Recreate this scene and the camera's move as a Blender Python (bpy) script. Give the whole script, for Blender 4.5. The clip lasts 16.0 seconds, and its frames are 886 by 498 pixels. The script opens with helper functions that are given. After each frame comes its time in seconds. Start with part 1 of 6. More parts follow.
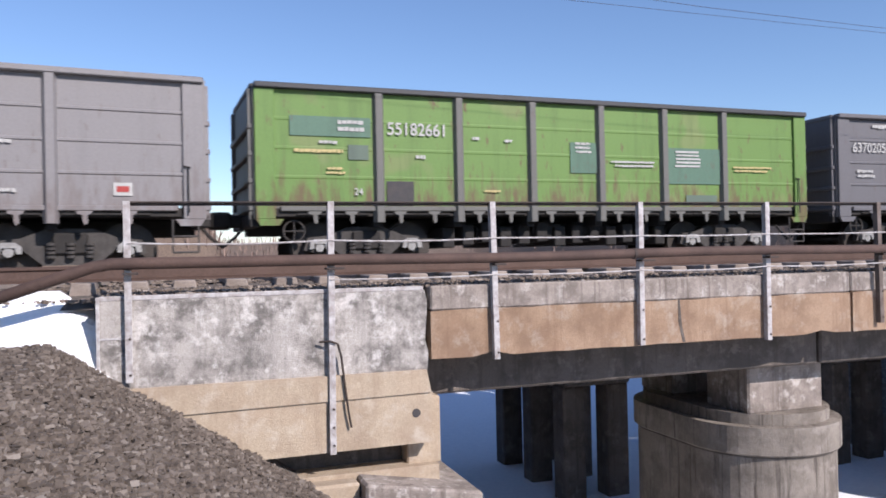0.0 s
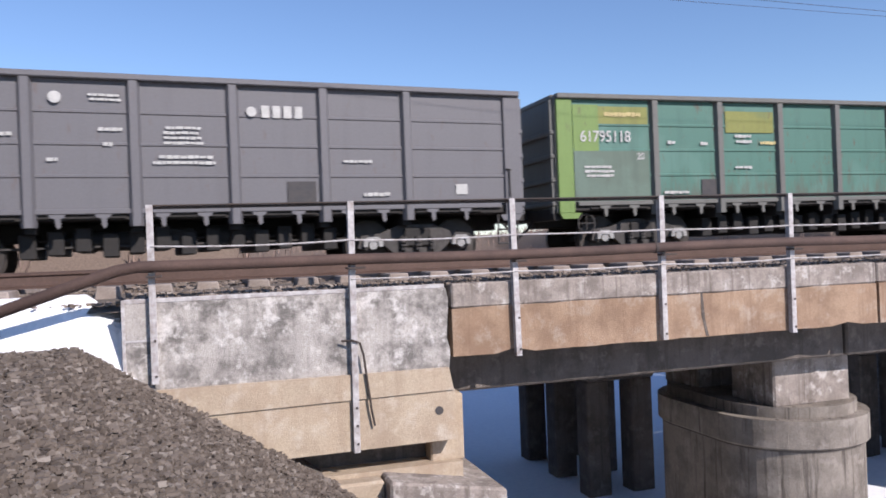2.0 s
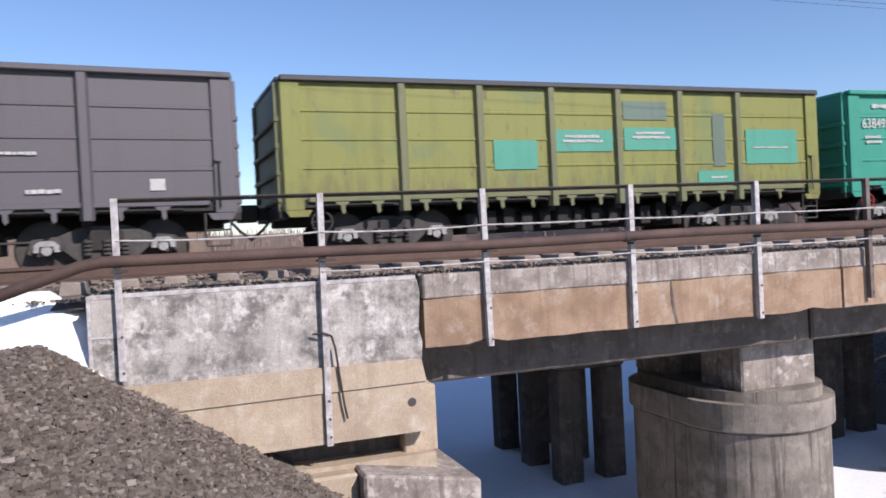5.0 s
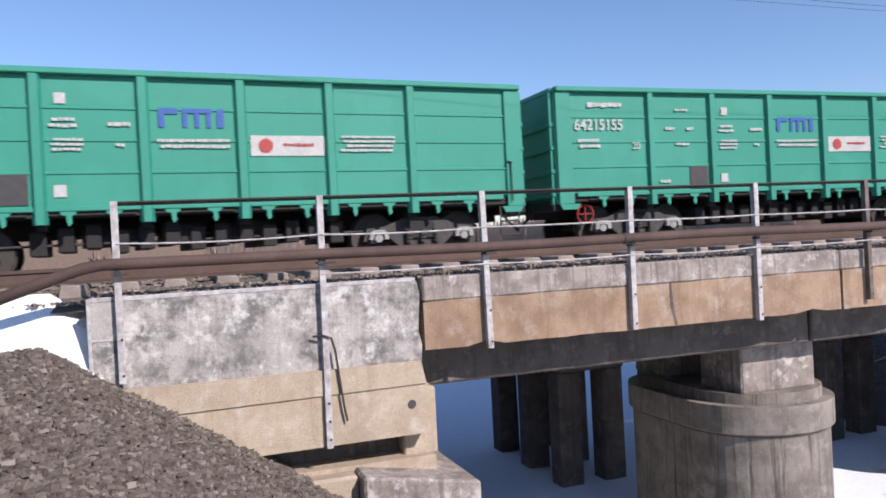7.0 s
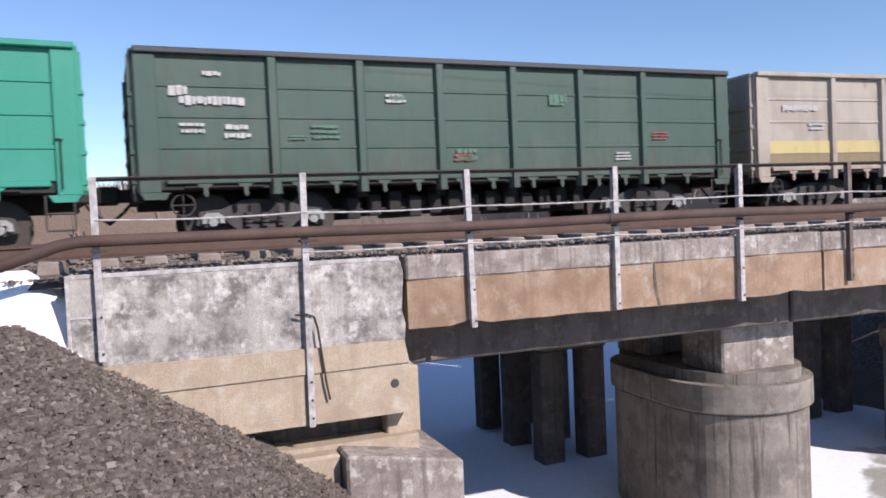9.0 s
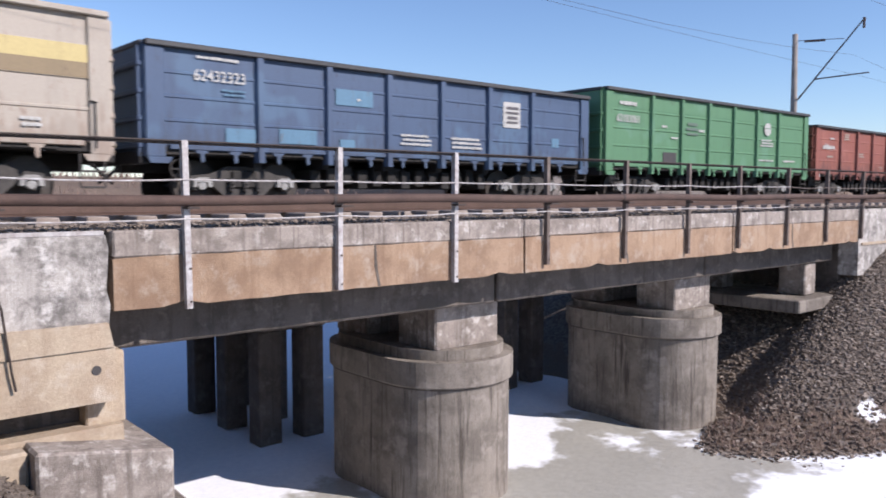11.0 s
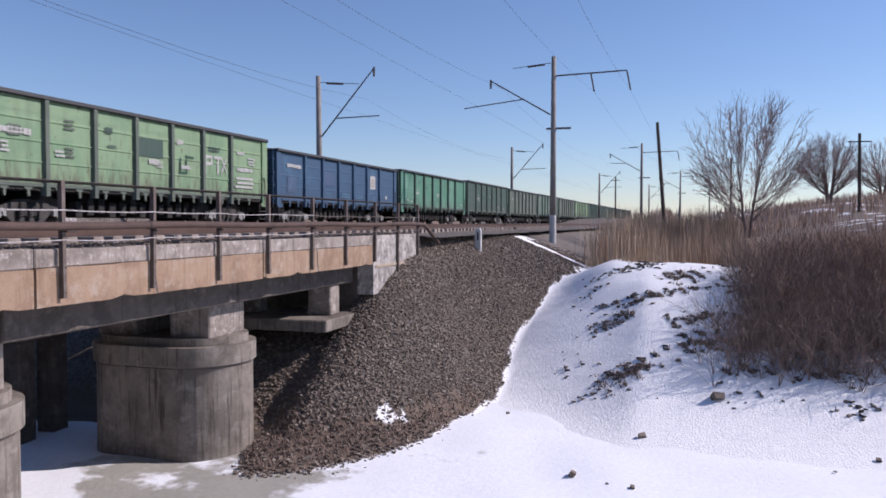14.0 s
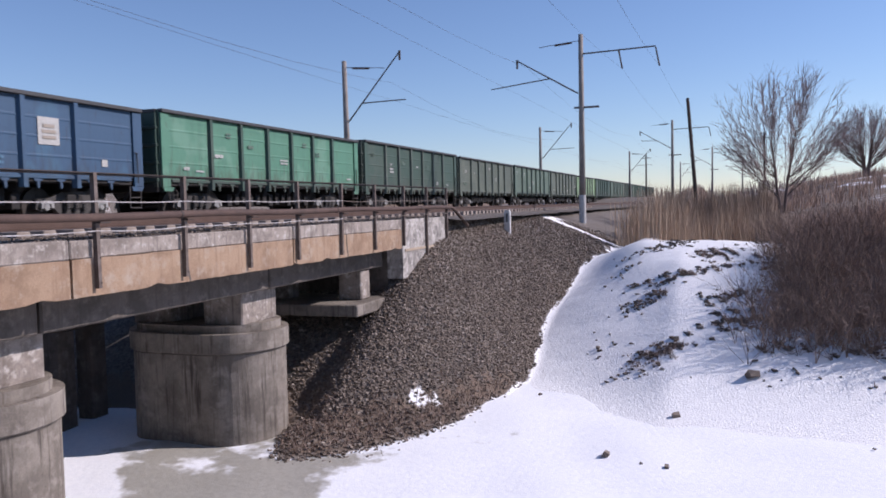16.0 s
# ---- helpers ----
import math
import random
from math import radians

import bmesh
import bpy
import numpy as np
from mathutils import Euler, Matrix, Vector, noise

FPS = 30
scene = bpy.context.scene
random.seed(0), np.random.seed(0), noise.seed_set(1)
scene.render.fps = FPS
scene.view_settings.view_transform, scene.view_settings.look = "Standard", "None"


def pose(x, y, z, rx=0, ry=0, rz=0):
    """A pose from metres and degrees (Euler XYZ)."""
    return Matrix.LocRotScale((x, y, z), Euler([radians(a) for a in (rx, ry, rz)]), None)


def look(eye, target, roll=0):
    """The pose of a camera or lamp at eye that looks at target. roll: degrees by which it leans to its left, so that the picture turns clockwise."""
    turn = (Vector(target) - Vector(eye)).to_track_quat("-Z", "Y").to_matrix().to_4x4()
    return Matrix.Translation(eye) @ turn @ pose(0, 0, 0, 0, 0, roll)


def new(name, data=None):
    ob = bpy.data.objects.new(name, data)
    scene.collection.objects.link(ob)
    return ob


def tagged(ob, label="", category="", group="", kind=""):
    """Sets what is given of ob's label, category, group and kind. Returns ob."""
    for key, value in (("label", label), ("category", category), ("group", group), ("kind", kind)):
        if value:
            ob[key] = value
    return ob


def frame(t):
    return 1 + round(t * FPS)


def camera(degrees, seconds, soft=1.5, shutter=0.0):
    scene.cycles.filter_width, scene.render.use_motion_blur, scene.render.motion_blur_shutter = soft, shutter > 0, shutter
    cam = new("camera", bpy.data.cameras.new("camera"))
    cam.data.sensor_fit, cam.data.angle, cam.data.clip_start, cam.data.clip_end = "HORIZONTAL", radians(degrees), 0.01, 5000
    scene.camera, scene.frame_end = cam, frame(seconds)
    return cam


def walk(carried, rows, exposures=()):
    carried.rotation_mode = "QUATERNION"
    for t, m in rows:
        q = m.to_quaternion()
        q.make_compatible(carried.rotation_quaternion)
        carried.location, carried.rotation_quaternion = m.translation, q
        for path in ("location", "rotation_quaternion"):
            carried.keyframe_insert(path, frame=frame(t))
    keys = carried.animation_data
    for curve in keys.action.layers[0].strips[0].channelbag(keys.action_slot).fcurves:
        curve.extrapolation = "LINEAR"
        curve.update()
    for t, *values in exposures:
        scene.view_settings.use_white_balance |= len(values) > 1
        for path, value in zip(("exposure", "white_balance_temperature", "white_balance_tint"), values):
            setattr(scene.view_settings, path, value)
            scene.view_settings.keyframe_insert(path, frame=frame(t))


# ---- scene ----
cam = camera(58.7, 16.0, soft=1.75, shutter=0.12)
PATH = [
    (0, (0.474, -0.544, 0.383), (3.661, 8.934, 0.455), -1.23),
    (0.5, (0.470, -0.563, 0.394), (3.396, 8.998, 0.544), -1.42),
    (0.8, (0.487, -0.559, 0.395), (3.315, 9.033, 0.477), -1.88),
    (1, (0.486, -0.557, 0.400), (3.329, 9.030, 0.416), -1.93),
    (1.5, (0.485, -0.556, 0.404), (3.421, 9.003, 0.383), -1.86),
    (2, (0.482, -0.559, 0.405), (3.413, 9.002, 0.432), -2.20),
    (2.5, (0.485, -0.545, 0.398), (3.655, 8.939, 0.460), -1.86),
    (3, (0.485, -0.550, 0.401), (3.667, 8.930, 0.384), -1.47),
    (3.5, (0.483, -0.546, 0.402), (3.700, 8.923, 0.316), -1.50),
    (6, (0.506, -0.520, 0.407), (3.795, 8.923, 0.379), -3.53),
    (6.2, (0.516, -0.521, 0.410), (3.799, 8.925, 0.420), -3.52),
    (6.5, (0.494, -0.532, 0.407), (3.783, 8.912, 0.349), -2.97),
    (7, (0.483, -0.535, 0.401), (3.771, 8.909, 0.330), -2.97),
    (7.5, (0.485, -0.523, 0.407), (3.642, 8.964, 0.217), -3.51),
    (8, (0.500, -0.512, 0.411), (3.738, 8.945, 0.146), -3.39),
    (8.2, (0.500, -0.502, 0.412), (3.802, 8.931, 0.099), -3.05),
    (10.3, (0.492, -0.449, 0.435), (4.981, 8.470, -0.113), -2.56),
    (10.5, (0.498, -0.399, 0.441), (5.497, 8.241, -0.156), -2.25),
    (11, (0.524, -0.358, 0.422), (6.995, 7.232, -0.285), 0.06),
    (11.5, (0.568, -0.424, 0.447), (8.119, 6.103, -0.174), -0.68),
    (12, (0.604, -0.456, 0.443), (9.213, 4.625, 0.182), 0.15),
    (12.5, (0.601, -0.492, 0.423), (9.830, 3.347, 0.152), -1.42),
    (13, (0.608, -0.514, 0.413), (10.018, 2.863, 0.167), -1.30),
    (13.5, (0.617, -0.521, 0.400), (10.142, 2.500, 0.019), -0.44),
    (14, (0.632, -0.524, 0.394), (10.184, 2.418, 0.060), 0.08),
    (14.5, (0.653, -0.540, 0.388), (10.191, 2.449, 0.106), -0.03),
    (15, (0.631, -0.534, 0.379), (10.196, 2.371, 0.100), 0.32),
    (15.5, (0.630, -0.529, 0.388), (10.125, 2.601, 0.165), -0.94),
    (16, (0.652, -0.548, 0.397), (10.074, 2.756, -0.152), -1.24),
]
walk(cam, [(t, look(eye, target, roll)) for t, eye, target, roll in PATH], exposures=[(0, 0.38, 6350, 19), (8.2, 0.38, 6350, 19), (11, 0.42, 6350, 19), (12, 0.34, 6300, 20), (12.5, 0.2, 6250, 22), (13.5, 0.06, 6280, 24), (14.5, 0.02, 6280, 24), (16, 0.05, 6280, 24)])

# ---- world and sun ----
SUN_AZ, SUN_EL = radians(27), radians(35.5)   # azimuth from -y towards +x
world = bpy.data.worlds.new("world")
scene.world = world
world.use_nodes = True
wn = world.node_tree.nodes
sky = wn.new("ShaderNodeTexSky")
sky.sky_type = "NISHITA"
sky.sun_disc = False
sky.sun_elevation = SUN_EL
sky.sun_rotation = math.pi - SUN_AZ
sky.air_density, sky.dust_density, sky.ozone_density = 1.0, 0.05, 5.0
wn["Background"].inputs["Strength"].default_value = 0.114
world.node_tree.links.new(sky.outputs["Color"], wn["Background"].inputs["Color"])
sun_way = Vector((math.sin(SUN_AZ) * math.cos(SUN_EL), -math.cos(SUN_AZ) * math.cos(SUN_EL), math.sin(SUN_EL)))
sun_data = bpy.data.lights.new("sun", "SUN")
sun_data.energy, sun_data.angle, sun_data.color = 4.7, radians(0.55), (1.0, 0.95, 0.87)
sun = new("sun", sun_data)
sun.matrix_basis = look(sun_way * 60, (0, 0, 0))


# ---- materials ----
def node(nt, kind, **values):
    n = nt.nodes.new(kind)
    for key, value in values.items():
        n.inputs[key].default_value = value
    return n


def ramp(nt, source, stops):
    r = nt.nodes.new("ShaderNodeValToRGB")
    while len(r.color_ramp.elements) < len(stops):
        r.color_ramp.elements.new(0.5)
    for e, (at, c) in zip(r.color_ramp.elements, stops):
        e.position, e.color = at, (*c, 1) if len(c) == 3 else c
    nt.links.new(source, r.inputs[0])
    return r.outputs[0]


def blend(nt, factor, a, b, kind="MIX"):
    m = nt.nodes.new("ShaderNodeMix")
    m.data_type, m.blend_type = "RGBA", kind
    for socket, value in ((m.inputs[0], factor), (m.inputs[6], a), (m.inputs[7], b)):
        if isinstance(value, (int, float)):
            socket.default_value = value
        elif isinstance(value, tuple):
            socket.default_value = (*value, 1)
        else:
            nt.links.new(value, socket)
    return m.outputs[2]


def noise_of(nt, scale, detail=4.0, rough=0.6, stretch=(1, 1, 1), space="Object"):
    tc = nt.nodes.new("ShaderNodeTexCoord")
    mp = nt.nodes.new("ShaderNodeMapping")
    mp.inputs["Scale"].default_value = stretch
    nt.links.new(tc.outputs[space], mp.inputs["Vector"])
    n = node(nt, "ShaderNodeTexNoise", Scale=scale, Detail=detail, Roughness=rough)
    nt.links.new(mp.outputs[0], n.inputs["Vector"])
    return n.outputs["Fac"]


def start(name, rough=0.7, metal=0.0):
    m = bpy.data.materials.new(name)
    m.use_nodes = True
    nt = m.node_tree
    b = nt.nodes["Principled BSDF"]
    b.inputs["Roughness"].default_value, b.inputs["Metallic"].default_value = rough, metal
    return m, nt, b


def bumped(nt, b, height, strength, distance=0.02):
    bp = node(nt, "ShaderNodeBump", Strength=strength, Distance=distance)
    nt.links.new(height, bp.inputs["Height"])
    nt.links.new(bp.outputs[0], b.inputs["Normal"])


def shade(c, k):
    return tuple(min(1.0, v * k) for v in c)


def surface(name, color, rough=0.75, metal=0.0, dirt=None, grain=30.0, spots=3.0, amount=0.5, bump=0.25, stretch=(1, 1, 1), vary=0.0):
    """A base colour with fine grain, broad stains of dirt and a fine relief."""
    m, nt, b = start(name, rough, metal)
    fine = noise_of(nt, grain, 5, 0.65)
    broad = noise_of(nt, spots, 4, 0.6, stretch)
    c = ramp(nt, fine, [(0.25, shade(color, 0.78)), (0.75, shade(color, 1.18))])
    mask = ramp(nt, broad, [(0.48 - 0.15 * amount, (0, 0, 0)), (0.72, (amount, amount, amount))])
    c = blend(nt, mask, c, dirt or shade(color, 0.45))
    if vary:
        info = nt.nodes.new("ShaderNodeObjectInfo")
        tone = ramp(nt, info.outputs["Random"], [(0, (1 - vary,) * 3), (1, (1 + vary,) * 3)])
        c = blend(nt, 1.0, c, tone, "MULTIPLY")
    nt.links.new(c, b.inputs["Base Color"])
    if bump:
        bumped(nt, b, fine, bump)
    return m


def concrete(name, color, dark, light, amount, streak=0.6, size=3.2, soft=0.0):
    """Weathered cast concrete: blotches, dark algae, pale lime and downward streaks."""
    m, nt, b = start(name, 0.88)
    fine = noise_of(nt, 45, 6, 0.75)
    mid = noise_of(nt, size, 8, 0.72)
    broad = noise_of(nt, 1.3, 5, 0.65)
    pale = noise_of(nt, size * 1.7, 6, 0.7)
    run = noise_of(nt, 6.0, 5, 0.65, (1.6, 1.6, 0.10))
    pits = noise_of(nt, 17, 5, 0.8)
    c = ramp(nt, fine, [(0.25, shade(color, 0.72)), (0.75, shade(color, 1.18))])
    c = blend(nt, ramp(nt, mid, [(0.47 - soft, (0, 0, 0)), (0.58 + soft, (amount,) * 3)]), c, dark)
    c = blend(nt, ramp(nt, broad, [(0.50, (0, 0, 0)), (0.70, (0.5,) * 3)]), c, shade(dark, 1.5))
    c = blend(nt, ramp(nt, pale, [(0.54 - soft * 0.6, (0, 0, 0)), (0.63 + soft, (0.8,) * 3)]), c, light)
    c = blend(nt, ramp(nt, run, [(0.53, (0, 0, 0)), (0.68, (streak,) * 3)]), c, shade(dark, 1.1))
    c = blend(nt, ramp(nt, pits, [(0.64, (0, 0, 0)), (0.70, (0.7,) * 3)]), c, shade(dark, 0.8))
    nt.links.new(c, b.inputs["Base Color"])
    both = blend(nt, 0.5, fine, mid)
    bumped(nt, b, both, 0.6, 0.035)
    return m


M = {}
M["fascia"] = concrete("warm_concrete", (0.335, 0.228, 0.150), (0.165, 0.098, 0.06), (0.37, 0.30, 0.235), 0.65, 0.55, 1.5, 0.03)
M["kerb"] = concrete("pale_concrete", (0.31, 0.265, 0.23), (0.10, 0.08, 0.068), (0.50, 0.46, 0.42), 0.6, 0.8, 3.0, 0.02)
M["abutment"] = concrete("mottled_concrete", (0.42, 0.385, 0.35), (0.10, 0.09, 0.082), (0.62, 0.585, 0.55), 0.85, 0.35, 2.9, 0.025)
M["ledge"] = concrete("ochre_concrete", (0.43, 0.345, 0.25), (0.25, 0.18, 0.125), (0.48, 0.41, 0.33), 0.5, 0.35, 1.8, 0.04)
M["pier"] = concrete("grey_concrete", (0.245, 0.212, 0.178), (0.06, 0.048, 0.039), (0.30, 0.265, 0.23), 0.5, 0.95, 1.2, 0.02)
# Under-deck shade is put into this dark colour; cracks and joints use it too.
M["pile"] = concrete("shade_dark_concrete", (0.119, 0.098, 0.084), (0.049, 0.0406, 0.0336), (0.168, 0.14, 0.119), 0.6, 0.6, 2.0)
M["rust"] = surface("rusty_steel", (0.0945, 0.0574, 0.0448), 0.8, 0.15, (0.042, 0.0252, 0.021), 45, 2.2, 0.7, 0.3)
M["rail"] = surface("rail_steel", (0.112, 0.07, 0.0546), 0.62, 0.45, (0.063, 0.0385, 0.028), 40, 3, 0.6, 0.2)
M["railhead"] = surface("polished_rail_steel", (0.224, 0.189, 0.168), 0.35, 0.8, (0.14, 0.098, 0.07), 40, 3, 0.5, 0.1)
M["whitepaint"] = surface("flaking_white_paint", (0.462, 0.441, 0.434), 0.6, 0.0, (0.154, 0.112, 0.091), 30, 9, 0.75, 0.25)
M["darkiron"] = surface("dark_iron", (0.0525, 0.042, 0.0385), 0.75, 0.3, (0.091, 0.0595, 0.042), 40, 5, 0.5, 0.25)
M["brackets"] = surface("brown_iron_post", (0.112, 0.084, 0.07), 0.75, 0.2, (0.231, 0.196, 0.175), 40, 6, 0.5, 0.25)
M["sleeper"] = surface("concrete_sleeper", (0.308, 0.259, 0.224), 0.9, 0.0, (0.14, 0.098, 0.07), 45, 4, 0.6, 0.3, vary=0.15)
M["running"] = surface("sooty_running_gear", (0.022, 0.02, 0.019), 0.8, 0.2, (0.045, 0.038, 0.032), 40, 4, 0.6, 0.2)
M["sideframe"] = surface("dusty_cast_steel", (0.07, 0.063, 0.0581), 0.75, 0.2, (0.021, 0.0189, 0.0175), 30, 5, 0.7, 0.2)
M["wheel"] = surface("wheel_steel", (0.063, 0.0525, 0.0455), 0.6, 0.5, (0.021, 0.0189, 0.0175), 30, 5, 0.5, 0.15)
M["bearing"] = surface("pale_bearing_cap", (0.315, 0.308, 0.294), 0.55, 0.2, (0.084, 0.077, 0.07), 30, 8, 0.5, 0.15)
M["marking"] = surface("white_stencil_paint", (0.434, 0.427, 0.406), 0.65, 0.0, (0.238, 0.238, 0.224), 30, 6, 0.5, 0.0)
M["patch"] = surface("dark_hatch_paint", (0.0385, 0.0364, 0.0385), 0.7, 0.0, (0.07, 0.056, 0.049), 30, 6, 0.5, 0.1)
M["bluelogo"] = surface("blue_paint", (0.021, 0.07, 0.294), 0.6, 0.0, (0.035, 0.14, 0.28), 30, 6, 0.4, 0.0)
M["redmark"] = surface("red_paint", (0.35, 0.035, 0.028), 0.6, 0.0, None, 30, 6, 0.3, 0.0)
M["bark"] = surface("grey_brown_bark", (0.19, 0.135, 0.12), 0.9, 0.0, (0.07, 0.055, 0.045), 20, 4, 0.6, 0.4)
M["twig"] = surface("reddish_twigs", (0.36, 0.27, 0.25), 0.9, 0.0, (0.26, 0.19, 0.17), 20, 4, 0.5, 0.0)
M["wood"] = surface("weathered_pole_wood", (0.091, 0.0665, 0.056), 0.9, 0.0, (0.035, 0.028, 0.0245), 30, 3, 0.6, 0.3, (1, 1, 0.1))
M["mast"] = surface("pole_concrete", (0.28, 0.252, 0.231), 0.85, 0.0, (0.168, 0.14, 0.119), 30, 2, 0.6, 0.2)
M["mastwhite"] = surface("whitewash", (0.546, 0.539, 0.525), 0.8, 0.0, (0.315, 0.294, 0.28), 30, 5, 0.4, 0.2)
M["galv"] = surface("dull_bracket_steel", (0.10, 0.095, 0.10), 0.6, 0.3, (0.16, 0.1, 0.08), 30, 5, 0.5, 0.1)
M["glassins"] = surface("porcelain_insulator", (0.084, 0.0525, 0.042), 0.25, 0.0, None, 30, 5, 0.2, 0.0)
M["wire"] = surface("copper_wire", (0.09, 0.075, 0.07), 0.6, 0.3, None, 30, 5, 0.2, 0.0)


# ---- mesh helpers ----
def part(name, bm, material, parent=None, label="", smooth=False):
    me = bpy.data.meshes.new(name)
    bm.to_mesh(me)
    bm.free()
    return part_mesh(name, me, material, parent, label, smooth)


def part_mesh(name, me, material, parent=None, label="", smooth=False):
    if material and not me.materials:
        me.materials.append(material)
    if smooth:
        me.polygons.foreach_set("use_smooth", [True] * len(me.polygons))
    ob = new(name, me)
    if parent:
        ob.parent = parent
    if label:
        tagged(ob, label)
    return ob


def box(bm, x0, x1, y0, y1, z0, z1, bevel=0.0, m=None):
    r = bmesh.ops.create_cube(bm, size=1)
    vs = r["verts"]
    bmesh.ops.scale(bm, vec=(x1 - x0, y1 - y0, z1 - z0), verts=vs)
    bmesh.ops.translate(bm, vec=((x0 + x1) / 2, (y0 + y1) / 2, (z0 + z1) / 2), verts=vs)
    if bevel:
        es = list({e for v in vs for e in v.link_edges})
        r = bmesh.ops.bevel(bm, geom=es, offset=bevel, segments=1, affect="EDGES", clamp_overlap=True)
        vs = list({v for v in r["verts"]} | {v for v in vs if v.is_valid})
    if m is not None:
        bmesh.ops.transform(bm, matrix=m, verts=vs)
    return vs


def tube(bm, a, b, r0, r1=None, sides=8):
    a, b = Vector(a), Vector(b)
    r1 = r0 if r1 is None else r1
    d = b - a
    res = bmesh.ops.create_cone(bm, cap_ends=True, segments=sides, radius1=r0, radius2=r1, depth=d.length)
    m = Matrix.Translation((a + b) / 2) @ d.to_track_quat("Z", "Y").to_matrix().to_4x4()
    bmesh.ops.transform(bm, matrix=m, verts=res["verts"])
    return res["verts"]


def prism(bm, outline, y0, y1, axis="y"):
    """An outline in x and z, drawn out along y; axis 'x': in y and z along x; 'z': in x and y up z."""
    def place(u, v, w):
        return (u, w, v) if axis == "y" else (w, u, v) if axis == "x" else (u, v, w)
    a = [bm.verts.new(place(u, v, y0)) for u, v in outline]
    b = [bm.verts.new(place(u, v, y1)) for u, v in outline]
    bm.faces.new(a)
    bm.faces.new(list(reversed(b)))
    n = len(outline)
    for i in range(n):
        bm.faces.new((a[i], b[i], b[(i + 1) % n], a[(i + 1) % n]))
    bmesh.ops.recalc_face_normals(bm, faces=bm.faces[:])


def empty(name, m=None):
    e = new(name)
    e.empty_display_size = 0.2
    if m is not None:
        e.matrix_basis = m
    return e


def waves(x, y, scale, seed):
    """Smooth uneven relief, about -1 to 1, for arrays."""
    rng = np.random.RandomState(seed)
    out = np.zeros(np.broadcast(x, y).shape)
    for k in range(10):
        f = (0.5 + 1.6 * rng.rand()) / scale
        a = rng.rand() * 6.283
        out = out + np.sin((x * np.cos(a) + y * np.sin(a)) * f * 6.283 + rng.rand() * 6.283)
    return out / 4.0


# ---- ground, ice ----
ICE = -4.7


def smooth(a, b, v):
    k = np.clip((v - a) / (b - a), 0, 1)
    return k * k * (3 - 2 * k)


def bend(x):
    """How far the line has swung towards the camera's side at x."""
    return np.maximum(0, x - 24) ** 2 / 8000


def bank_z(x, y):
    """The river bed and the snowy bank that rises from it to a low crest."""
    u = x - 1.0 * np.maximum(0, y - 0.7)
    behind = smooth(32, 41, x) * smooth(-16, -2, y) * (1 - smooth(0.0, 3.0, y))
    return ICE - 0.06 + 3.56 * smooth(17.5, 32.5, u) - 1.5 * behind - 0.75 * smooth(27, 33, x) * smooth(2.0, 4.6, y)


def cone_z(x, y):
    """The railway embankment beyond the right abutment, steep at its end, flatter further on, with a low apron."""
    dx, dy = np.maximum(0, 25.6 - x), np.maximum(0, np.maximum(8.75 - bend(x) - y, y - 20.5))
    steep = 1.36 - 0.40 * smooth(25, 31, x) - 0.53 * smooth(30, 38, x)
    far = np.hypot((0.57 + 0.14 * smooth(7.8, 9.5, y)) * dx, steep * dy)
    return -0.12 - 0.80 * np.minimum(far, 5.4) - (0.27 + 0.5 * smooth(18.0, 21.5, x)) * np.maximum(0, far - 5.4)


def ground_z(x, y):
    """Height of the ground, for arrays."""
    x, y = np.asarray(x, float), np.asarray(y, float)
    rough = 0.10 * waves(x, y, 6.0, 1) + 0.03 * waves(x, y, 1.3, 2)
    # river bed, right bank and the far field
    base = bank_z(x, y) + 0.5 * rough * smooth(19, 25, x)
    base = base + 2.8 * smooth(45, 110, x) * smooth(0, -25, y) + 1.8 * smooth(46, 60, x) * smooth(4, -2, y) + 3.0 * smooth(60, 120, x) * smooth(-2, 3, y) + 4.5 * smooth(120, 500, x) * smooth(0, -60, y)
    base = base + 4.4 * smooth(2.0, -12.0, x) * smooth(30, 22, y) + 3.8 * smooth(30, 60, -y) * smooth(4, -10, x)
    back = smooth(23, 30, y) * np.maximum(smooth(5.0, 1.0, x), smooth(24, 30, x))
    base = np.maximum(base, -5.2 + 7.1 * np.maximum(back, smooth(55, 75, y)))
    # embankment beyond the right abutment
    right = cone_z(x, y) + 0.35 * rough
    # embankment and cone round the left abutment
    dxl = np.maximum(0, x + 0.75)
    dyl = np.maximum(0, y - 20.5)
    left = -0.47 - 0.66 * dxl - 0.05 * np.maximum(0, 8.2 - y) - 0.7 * dyl - 0.012 * np.maximum(0, 4 - y) ** 2 + 0.25 * rough
    shoulder = 0.55 * smooth(8.15, 8.75, y) * smooth(0.35, 0.1, x) * smooth(21.0, 19.5, y)
    left = left + shoulder + 0.65 * np.exp(-((x - 0.5) ** 2 + (y + 0.5) ** 2) / 2.2)
    return np.maximum(np.maximum(base, right), left)


